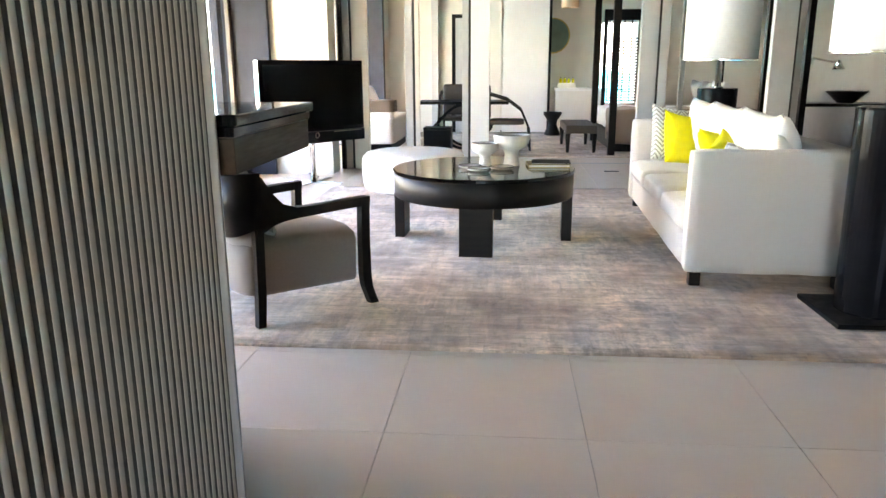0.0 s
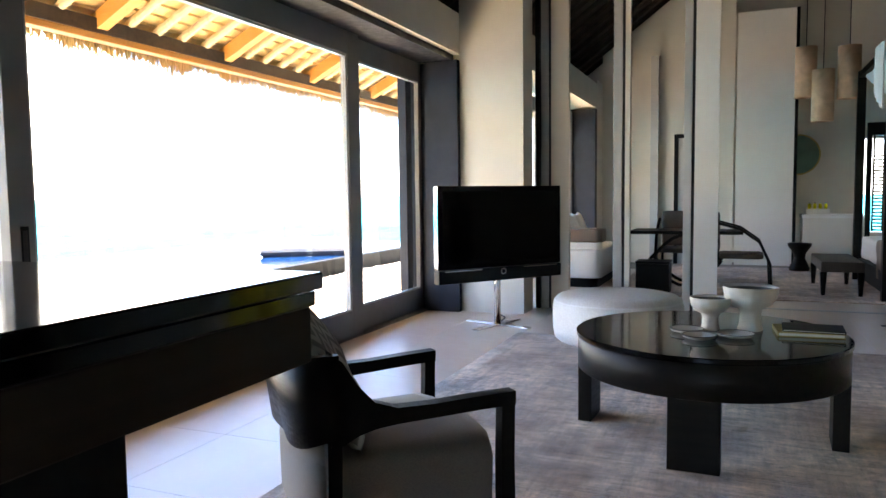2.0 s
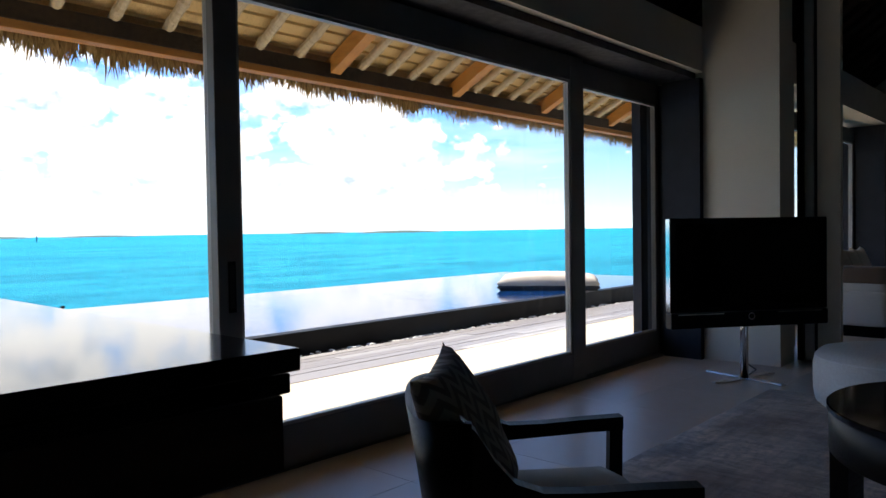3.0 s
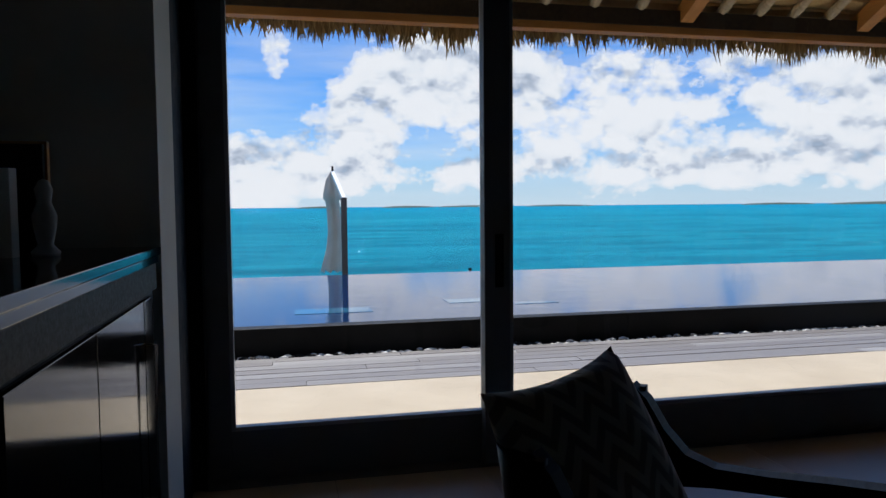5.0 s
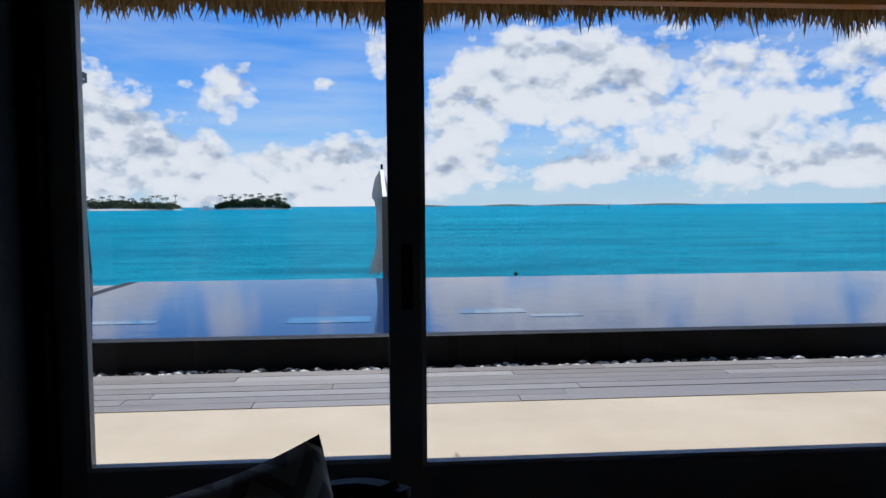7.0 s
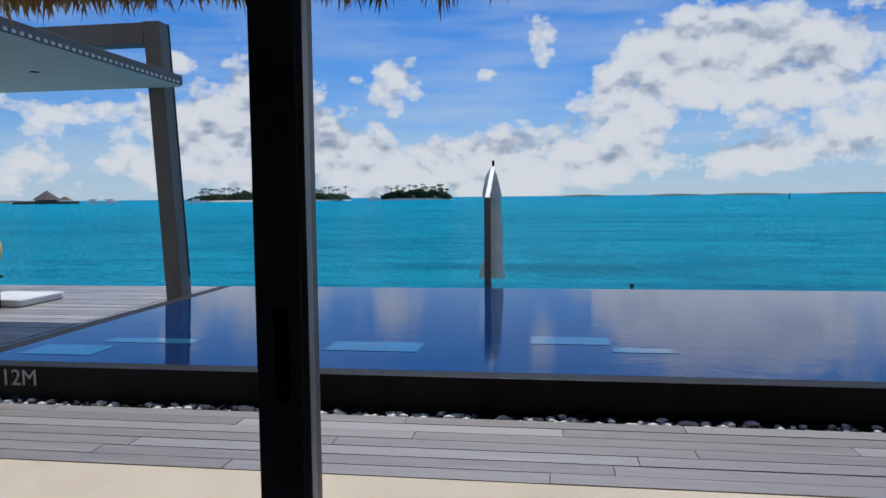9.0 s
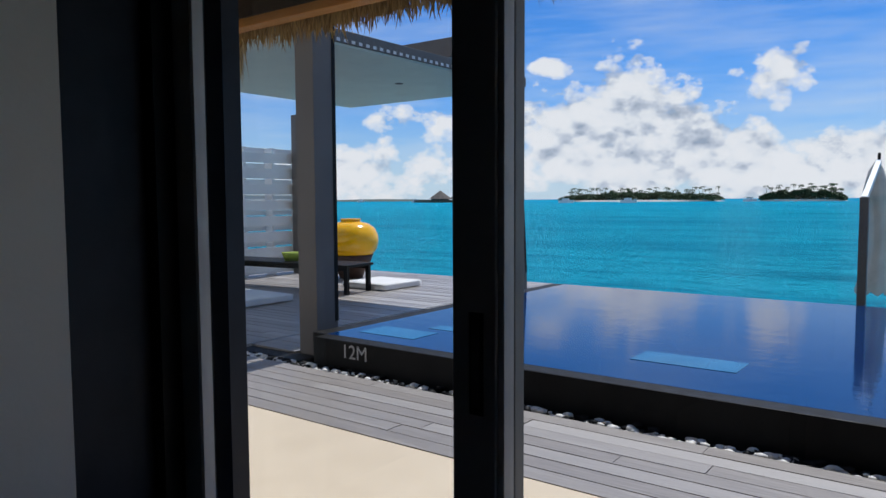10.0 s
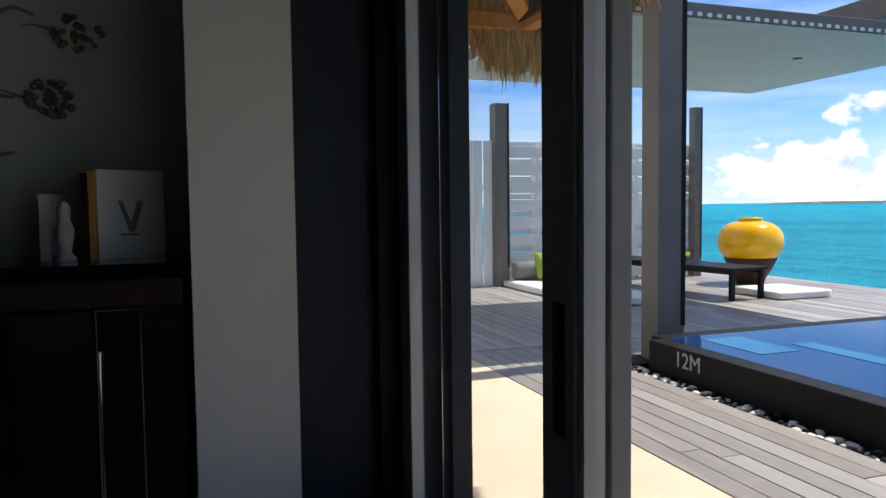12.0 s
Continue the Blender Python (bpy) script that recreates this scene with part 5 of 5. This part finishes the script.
for i in range(15):
    x0 = EX - 0.22 + i * 0.115
    x1 = x0 + 0.135
    z0, z1 = slope(x0) + 0.10, slope(x1) + 0.075
    vs = [th.verts.new(p) for p in ((x0, HY - 0.1 + 0.0, z0), (x1, HY - 0.1, z1), (x1, 17.0, z1), (x0, 17.0, z0), (x0, HY - 0.1, z0 + 0.22), (x1, HY - 0.1, z1 + 0.22), (x1, 17.0, z1 + 0.22), (x0, 17.0, z0 + 0.22))]
    for f in ((0, 1, 2, 3), (4, 7, 6, 5), (0, 4, 5, 1), (2, 6, 7, 3), (0, 3, 7, 4), (1, 5, 6, 2)):
        th.faces.new([vs[j] for j in f])
part("thatch", th, "thatch", ev, "layered straw underside")
part("eave_beam", box(EX - 0.05, EX + 0.05, HY, 17.0, EZ - 0.07, EZ + 0.035, 0.006), "beam_wood", ev, "amber eave beam")
# dark strip added as the shade behind the eave beam
part("shadow_board", box(EX + 0.055, EX + 0.075, HY, 17.0, EZ - 0.02, EZ + 0.09), "roof_dark", ev, "dark strip standing in for shade behind the beam")
part("hip_beam", box(EX - 0.05, -2.99, HY - 0.06, HY - 0.002, EZ - 0.07, EZ + 0.035, 0.006), "beam_wood", ev, "amber eave beam")
rows = [(5.70 - 0.352 * n, False) for n in range(1, 14)]
for bay in range(7):
    rows += [(5.70 + bay * 1.47 + 0.294 * n, n == 0) for n in range(5)]
for i, (y, squared) in enumerate(rows):
    if squared:
        b = sweep([(EX + 0.02, y, EZ + 0.05), (-2.99, y, slope(-2.99) - 0.02)], 0.10, 0.12)
        part("rafter", b, "amber_wood", ev, "squared amber rafter")
        continue
    pts = [(EX + 0.03 + 1.2 * t, y + 0.006 * math.sin(i * 3 + 5 * t), slope(EX + 0.03 + 1.2 * t) + 0.02) for t in [k2 / 14 for k2 in range(15)]]
    part("pole", tube(pts, [0.034 + 0.004 * (k2 % 2) for k2 in range(15)], 9), "bamboo", ev, "bamboo pole bound with cord")
    for k2 in range(1, 14, 2):
        p = Vector(pts[k2])
        part("binding", tube([p - Vector((0.016, 0, 0.008)), p + Vector((0.016, 0, 0.008))], 0.0405, 8), "fringe_cord", ev)
part("hip_rafter", sweep([(EX + 0.03, HY + 0.03, EZ + 0.05), (-2.99, HY + 1.23, slope(-2.99) - 0.02)], 0.11, 0.13), "amber_wood", ev, "squared amber corner rafter")


def fringe(name, line, count, seed, drop, spread=0.14):
    """Ragged straw ends hanging along a line of two points."""
    rnd = random.Random(seed)
    a, b = Vector(line[0]), Vector(line[1])
    along = (b - a).normalized()
    out = Vector((along.y, -along.x, 0))
    verts, faces = [], []
    for _ in range(count):
        t = rnd.random()
        p = a.lerp(b, t)
        s = t * (b - a).length
        ragged = 0.55 + 0.75 * max(0, 0.5 + noise.noise(Vector((s * 2.2, seed, 0)))) + 0.35 * noise.noise(Vector((s * 7.0, seed, 5)))
        ln = drop * ragged * rnd.uniform(0.55, 1.1)
        p = p + out * rnd.uniform(-spread, spread) + Vector((0, 0, rnd.uniform(0.0, 0.14)))
        sway = along * rnd.uniform(-0.05, 0.05) + out * rnd.uniform(-0.03, 0.03)
        w = rnd.uniform(0.004, 0.012)
        side = along * w
        mid = p + sway * 0.4 - Vector((0, 0, ln * 0.6))
        tip = p + sway - Vector((0, 0, ln))
        k0 = len(verts)
        verts += [p - side, p + side, mid + side * 0.8, mid - side * 0.8, tip]
        faces += [(k0, k0 + 1, k0 + 2, k0 + 3), (k0 + 3, k0 + 2, k0 + 4)]
    me = bpy.data.meshes.new(name)
    me.from_pydata(verts, [], faces)
    me.materials.append(M["fringe"])
    return me


fr = new("straw_fringe", fringe("straw_fringe", ((EX - 0.2, 17.0, EZ + 0.02), (EX - 0.2, HY - 0.1, EZ + 0.02)), 17000, 3, 0.20))
fr.parent, fr["kind"], fr["label"] = ev, "stuff", "ragged straw ends of the thatch"
fr = new("straw_fringe", fringe("straw_fringe_hip", ((EX - 0.35, HY - 0.22, EZ + 0.04), (-2.95, HY - 0.22, EZ + 0.04)), 6500, 4, 0.42, 0.2))
fr.parent, fr["kind"], fr["label"] = ev, "stuff", "ragged straw ends of the thatch"

# ---- pool things ----
mk = bpy.data.curves.new("depth_mark", "FONT")
mk.body, mk.size, mk.extrude = "12M", 0.155, 0.0015
mk.materials.append(M["frame_light"])
mo = new("depth_mark", mk)
mo.matrix_basis = pose(-5.2475, 0.885, 0.172, 90, 0, 90)
tagged(mo, "pale painted depth mark on the pool wall", "sign")
um = thing("parasol", "folded cream parasol hanging from a cantilever pole", "parasol", pose(-10.65, 3.78, -1.1))
part("pole", box(-0.045, 0.045, -0.045, 0.045, 0, 2.50, 0.006), "post", um, "dark square pole")
part("arm", sweep([(0.03, 0.0, 2.48), (-1.74, -0.05, 2.97)], 0.06, 0.06), "white_paint", um, "slanting pale arm")
can = bmesh.new()
nn = 24
rings = []
for z, rad in ((2.99, 0.02), (2.85, 0.10), (2.58, 0.165), (2.50, 0.17), (2.46, 0.135), (2.3, 0.13), (1.9, 0.14), (1.62, 0.15), (1.42, 0.20), (1.30, 0.225), (1.25, 0.22)):
    rings.append([can.verts.new((-1.74 + 0.74 * rad * math.cos(2 * math.pi * j / nn) * (1 + 0.26 * (j % 2)) * (0.9 + 0.15 * math.sin(j * 1.7)), -0.05 + 0.74 * rad * math.sin(2 * math.pi * j / nn) * (1 + 0.26 * (j % 2)) + 0.03 * math.sin(z * 4), z - (0.03 * (j % 3) if z < 1.45 else 0))) for j in range(nn)])
for a, b in zip(rings, rings[1:]):
    for j in range(nn):
        can.faces.new((a[j], a[(j + 1) % nn], b[(j + 1) % nn], b[j]))
part("canopy", can, "canvas", um, "folded cream canvas", smooth=True)
part("finial", lathe([(0, 2.98), (0.02, 2.98), (0.02, 3.08), (0, 3.09)], 10, None, -1.74, -0.05), "black", um)

sp = thing("marker_stump", "short dark timber stump beyond the overflow edge", "stump", pose(-10.0, 5.62, -1.1))
part("shaft", tube([(0, 0, 0), (0, 0, 1.39)], 0.020, 10), "post", sp)
part("cap", lathe([(0, 1.39), (0.028, 1.39), (0.028, 1.415), (0, 1.42)], 12), "black", sp)
db = thing("floating_beanbag", "large beige floating beanbag lounger with dark sides in the pool", "beanbag", pose(-6.19, 11.69, 0.27, 0, 0, 32))
for nm, bmat, z0, dep, lab in (("underside", "jamb", 0.0, 0.32, "dark lower side"), ("cover", "beanbag", 0.055, 0.34, "beige fabric top")):
    pb = part(nm, pillow(1.70, 1.15, dep, 16, 0.30, 0.03, 5), bmat, db, lab, smooth=True)
    pb.matrix_basis = pose(0, 0.575, z0 + 0.08, 90, 0, 0)

# ---- pavilion ----
pv = thing("pavilion", "flat roofed outdoor pavilion of dark frames beside the pool", "pavilion", kind="structure")
for x0, x1, y0, y1, z1, z0 in ((-5.72, -5.47, 0.16, 0.38, 3.05, 0.05), (-9.81, -9.56, -0.44, -0.22, 3.68, 0.099), (-6.56, -6.34, -5.0, -4.78, 2.83, 0.1), (-10.1, -9.95, -5.0, -4.85, 2.9, 0.1)):
    bodies = (box(x0, x1, y0, y1, z0, z1, 0.006), box(x0 - 0.002, x0 + (x1 - x0) * 0.15, y1 + 0.0005, y1 + 0.004, z0 + 0.3, z1))
    if z1 > 3.2:      # the tall frame leans
        for b in bodies:
            for v in b.verts:
                v.co.y += 0.13 - 0.052 * v.co.z
    part("post", bodies[0], "post", pv, "grey-brown boxed post")
    part("post_seam", bodies[1], "black", pv)
part("frame_beam", box(-9.81, -9.56, -5.0, -0.50, 3.40, 3.67, 0.006), "post", pv)
part("roof_slab", box(-9.55, -4.9, -3.15, 0.02, 2.86, 2.98, 0.004), "post", pv)
part("soffit", box(-9.53, -4.92, -3.13, 0.0, 2.845, 2.8595), "roof_under", pv, "pale green-white slatted soffit")
for i in range(60):
    part("soffit_slat", box(-9.53, -4.92, -3.12 + i * 0.052, -3.12 + i * 0.052 + 0.042, 2.838, 2.8445), "roof_under", pv)
for i in range(46):
    x = -9.45 + i * 0.1
    part("perforation", box(x, x + 0.045, 0.0205, 0.026, 2.87, 2.90), "white_paint", pv)
for x, y in ((-6.6, -1.0), (-8.2, -1.0)):
    part("downlight", lathe([(0, 2.832), (0.05, 2.832), (0.05, 2.837), (0, 2.837)], 14, None, x, y), "black", pv)

fe = thing("fence", "white slatted privacy fence at the back of the deck", "fence", kind="structure")
for i in range(8):
    z = 0.14 + i * 0.272
    part("slat", box(-10.25, -6.57, -5.05, -5.022, z, z + 0.175, 0.003), "white_paint", fe)
    part("back_slat", box(-10.25, -6.57, -5.26, -5.24, z + 0.182, z + 0.265, 0.002), "white_paint", fe)
for i in range(7):
    x = -10.2 + i * 0.6
    part("post", box(x, x + 0.06, -5.239, -5.051, 0.1, 2.30), "white_paint", fe)
fs = thing("fence", "white vertical boarded fence beside the pavilion", "fence", kind="structure")
for i in range(6):
    x = -6.32 + i * 0.15
    part("board", box(x, x + 0.13, -4.9 - 0.02 * (i % 2), -4.87 - 0.02 * (i % 2), 0.1, 2.28, 0.002), "white_paint", fs)
for z in (0.75, 1.55):
    part("rail", box(-6.32, -5.44, -4.96, -4.921, z, z + 0.07), "white_paint", fs)

lt = thing("low_table", "long low dark table on the pavilion deck", "table", pose(-7.93, -4.85, 0.10, 0, 0, 97))
part("top", box(0, 2.85, 0, 0.62, 0.375, 0.41, 0.004), "black", lt)
for x in (0.03, 2.765):
    for y in (0.03, 0.535):
        part("leg", box(x, x + 0.055, y, y + 0.055, 0, 0.3745), "black", lt)
for y in (0.04, 0.56):
    part("rail", box(0.085, 2.765, y, y + 0.03, 0.325, 0.3745), "black", lt)
for x, y, lx, ly, lab in ((-7.52, -4.86, 1.07, 2.62, "long white outdoor mattress beside the low table"), (-9.75, -2.75, 0.85, 0.85, "square white outdoor mattress beside the yellow jar")):
    mt = thing("mattress", lab, "mattress", pose(x, y, 0.10), "mattresses round the low table")
    part("cover", soft(0, lx, 0, ly, 0, 0.10, 0.03, 0.006, x), "mattress", mt, smooth=True)
bo = thing("bolster", "round grey bolster against the white fence", "bolster", pose(-6.92, -4.70, 0.335))
part("cover", tube([(-0.33, 0, 0), (-0.31, 0, 0), (0.31, 0, 0), (0.33, 0, 0)], [0.10, 0.138, 0.138, 0.10], 24), "grey_fabric", bo, smooth=True)
for x, y, yaw, s in ((-7.08, -4.46, 8, 1), (-7.28, -4.28, -6, 2)):
    gp = thing("cushion", "green patterned outdoor cushion leaning on the fence", "cushion", pose(x, y, 0.197, 0, 0, yaw) @ pose(0, 0, 0, 14, 0, 0), "green outdoor cushions")
    part("cover", pillow(0.5, 0.45, 0.16, 12, 0.4, 0.02, s), "green_fabric", gp, smooth=True)
vs2 = thing("glass_vase", "small clear glass on the low table", "glass", pose(-8.15, -4.1, 0.511))
part("body", lathe([(0, 0), (0.035, 0), (0.03, 0.02), (0.04, 0.2), (0.037, 0.2), (0.027, 0.03), (0, 0.02)], 16), "frame_light", vs2, smooth=True)
bs2 = thing("basket", "green bowl on the low table", "bowl", pose(-8.45, -3.3, 0.511))
part("body", lathe([(0, 0), (0.12, 0), (0.17, 0.12), (0.16, 0.12), (0.11, 0.02), (0, 0.02)], 24), "green_fabric", bs2, smooth=True)

pt = thing("jar", "large glazed yellow jar with bare brown foot", "jar", pose(-9.98, -3.60, 0.10) @ Matrix.Diagonal((0.87, 0.87, 0.97, 1)))
prof = [(0.30, 0.36), (0.42, 0.40), (0.50, 0.50), (0.535, 0.62), (0.525, 0.74), (0.46, 0.86), (0.34, 0.935), (0.21, 0.965), (0.185, 0.975), (0.185, 0.99), (0.20, 1.01), (0.19, 1.02), (0.16, 1.01), (0.15, 0.96)]
part("body", lathe(prof, 48), "pot", pt, "glossy yellow glaze", smooth=True)
part("foot", lathe([(0, 0), (0.22, 0), (0.26, 0.10), (0.36, 0.25), (0.435, 0.405), (0.40, 0.395), (0.2, 0.3), (0, 0.3)], 48), "pot_base", pt, "bare brown clay foot", smooth=True)


# ---- far islands, boats ----
def island(name, x, y0, y1, tall, palms, seed, label, dense=500):
    rnd = random.Random(seed)
    isl = thing(name, label, "island", pose(x, (y0 + y1) / 2, -1.1), kind="structure")
    half = (y1 - y0) / 2
    part("beach", lathe([(0, 1.4), (half * 0.9, 1.2), (half, 0.0), (half, -1.0), (0, -1.0)], 40), "sandbar", isl).matrix_basis = Matrix.Diagonal((0.35, 1, 1, 1))
    verts, faces = [], []
    for _ in range(dense * 12):
        u = rnd.uniform(-1, 1)
        env = (1 - u * u) ** 0.35 * (0.80 + 0.4 * noise.noise(Vector((u * 5, seed, 0))))
        zc = 1.0 + tall * 0.72 * env * math.sqrt(rnd.random())
        c = Vector((rnd.uniform(-0.22, 0.22) * half, u * half * 0.93, zc))
        s = rnd.uniform(0.6, 1.7)
        d1 = Vector((rnd.gauss(0, 1), rnd.gauss(0, 1), rnd.gauss(0, 0.6))).normalized() * s
        d2 = Vector((rnd.gauss(0, 1), rnd.gauss(0, 1), rnd.gauss(0, 0.6))).normalized() * s
        k0 = len(verts)
        verts += [c - d1, c + d1, c + d2]
        faces.append((k0, k0 + 1, k0 + 2))
    for _ in range(palms):
        u = rnd.uniform(-0.9, 0.9)
        h = tall * rnd.uniform(0.4, 1.02)
        c = Vector((rnd.uniform(-0.15, 0.15) * half, u * half, 0.8))
        t = c + Vector((0, rnd.uniform(-1.2, 1.2), h))
        k0 = len(verts)
        verts += [c + Vector((0, -0.2, 0)), c + Vector((0, 0.2, 0)), t + Vector((0, 0.13, 0)), t + Vector((0, -0.13, 0))]
        faces.append((k0, k0 + 1, k0 + 2, k0 + 3))
        for f in range(9):
            a = f / 9 * 6.283 + rnd.random()
            d = Vector((math.cos(a), math.sin(a), 0))
            q = Vector((-d.y, d.x, 0)) * 0.5
            m1, e1 = t + d * 1.5 + Vector((0, 0, 0.8)), t + d * 2.8 - Vector((0, 0, rnd.uniform(0.2, 2.0)))
            k0 = len(verts)
            verts += [t, m1 + q, m1 - q, e1]
            faces += [(k0, k0 + 1, k0 + 2), (k0 + 1, k0 + 3, k0 + 2)]
    me = bpy.data.meshes.new("palm_grove")
    me.from_pydata(verts, [], faces)
    me.materials.append(M["palm"])
    ob = new("palm_grove", me)
    ob.parent, ob["kind"], ob["label"] = isl, "stuff", "dark green palms and shrubs"
    return isl


island("island", -620, -141, -76, 12, 40, 1, "small palm island far out in the lagoon")
island("island", -620, -318, -166, 11, 80, 2, "long palm island far out in the lagoon", 900)
isl = thing("hut_island", "jetty island with a steep thatched hut", "island", pose(-500, -372, -1.1), kind="structure")
part("jetty", box(-4, 4, -26, 24, 0, 2.2), "hut", isl)
part("hut_roof", lathe([(10, 3.2), (7, 5.5), (0, 10.5)], 12), "hut", isl, "steep thatched roof")
part("hut_wall", lathe([(8, 0), (8, 3.3), (0, 3.3)], 12), "hut", isl)
part("side_roof", lathe([(6, 2.6), (0, 6)], 8, None, 0, 15), "hut", isl)
for x, y, w in ((-900, 870, 100), (-1300, 1000, 90), (-1500, 260, 60), (-1500, 400, 80), (-1500, 80, 55), (-1600, 640, 90), (-900, -800, 160)):
    fi = thing("low_island", "low dark island on the horizon", "island", pose(x, y, -1.1), kind="structure")
    part("shrubs", lathe([(0, 4.0), (w * 0.4, 3.4), (w * 0.8, 2.2), (w, 0), (0, 0)], 36), "far_isle", fi).matrix_basis = Matrix.Diagonal((0.3, 1, 1, 1))
for x, y, yaw in ((-560, -132, 80), (-430, -215, 95), (-470, -300, 90), (-480, -320, 85), (-430, -172, 100), (-600, -480, 90), (-600, -560, 90)):
    bt = thing("boat", "white motor boat moored in the lagoon", "boat", pose(x, y, -1.15, 0, 0, yaw), "moored boats")
    hull = box(-5, 5, -1.5, 1.5, 0, 1.5)
    for v in hull.verts:
        if v.co.x > 0:
            v.co.y *= 0.25
            v.co.z += 0.4 if v.co.z > 1 else 0
    part("hull", hull, "boat", bt)
    part("cabin", box(-2.5, 1.5, -1.1, 1.1, 1.51, 3.0, 0.1), "boat", bt)
    part("canopy", box(-4, 2, -1.3, 1.3, 3.01, 3.25), "hut", bt, "dark canopy")
by = thing("channel_marker", "thin channel marker post in the lagoon", "marker post", pose(-330, 108, -1.5))
part("post", tube([(0, 0, 0), (0, 0, 3.2)], 0.2, 8), "black", by)


# ---- pieces: pebbles, deck boards, floor tiles ----
rnd = random.Random(21)
ball = bmesh.new()
bmesh.ops.create_icosphere(ball, subdivisions=1, radius=1.0)
ball_v = [v.co.copy() for v in ball.verts]
ball_f = [[v.index for v in f.verts] for f in ball.faces]
ball.free()
for name, material, count, label in (("white_pebbles", "pebble", 900, "white rounded pebbles along the pool wall"), ("dark_pebbles", "concrete", 700, "dark wet pebbles along the pool wall")):
    verts, faces = [], []
    for _ in range(count):
        s = rnd.uniform(0.014, 0.034) * (1.35 if rnd.random() < 0.06 else 1)
        c = Vector((rnd.uniform(-5.235, -5.10), -0.35 + rnd.random() ** 1.25 * 12.6, DZ - 0.055 + rnd.uniform(0.0, 0.045)))
        if material == "pebble":
            c.x = rnd.uniform(-5.20, -5.10)
        rot = Euler((0, 0, rnd.uniform(0, 6.28))).to_matrix()
        k0 = len(verts)
        verts += [c + rot @ Vector((v.x * s * 1.35, v.y * s, v.z * s * 0.62)) for v in ball_v]
        faces += [[k0 + i for i in f] for f in ball_f]
    me = bpy.data.meshes.new(name)
    me.from_pydata(verts, [], faces)
    for p in me.polygons:
        p.use_smooth = True
    me.materials.append(M[material])
    tagged(new(name, me), label, "pebbles", kind="stuff")

bed_ob = bpy.data.objects["deck_bed"]
lengths = (1.9, 2.3, 2.7, 1.6)
board_me = {n: finish("board", box(-0.0615, 0.0615, 0.002, n - 0.002, -0.028, 0.0), "deck") for n in lengths}
for row in range(7):
    x, y = -4.2185 - row * 0.1325, -0.4 - rnd.uniform(0, 1.5)
    while y < 15:
        n = rnd.choice(lengths)
        ob = new("board", board_me[n])
        ob.location, ob.parent = (x, y, DZ - 0.002 + rnd.uniform(-0.0015, 0.0015)), bed_ob
        y += n
bm = bmesh.new()
x = -11.05
while x < -2.95:
    y = -7.9 - rnd.uniform(0, 2)
    end = 0.15 if x < -5.45 else -0.45
    while y < end:
        n = rnd.choice(lengths)
        box(x - 0.0615, x + 0.0615, y + 0.0015, min(y + n, end) - 0.0015, DZ - 0.03, DZ - 0.002 + rnd.uniform(-0.0015, 0.0015), 0.0, bm)
        y += n
    x += 0.1325
far_boards = part("deck_boards", bm, "deck_far", bpy.data.objects["deck_bed_side"], "weathered grey boards")
far_boards["kind"] = "stuff"
structure("deck_edge", box(-11.1, -4.2, -0.440, -0.428, DZ - 0.03, DZ + 0.006), "frame_light", "pale joint strip across the deck", "trim")
structure("deck_fill", box(-5.45, -4.16, -7.9, -0.45, -0.31, DZ - 0.045), "deck_gap", "bed under the deck boards, gap shade put into its colour", "deck")

tile_me = finish("tile", box(0.0015, 0.6985, 0.0015, 0.6985, -0.006, 0.0), "tile")
floor_ob = bpy.data.objects["floor"]
for ix in range(-4, 8):
    for iy in range(-1, 19):
        ob = new("tile", tile_me)
        ob.location, ob.parent = (ix * 0.7, 2.38 + (iy - 3) * 0.7, 0), floor_ob
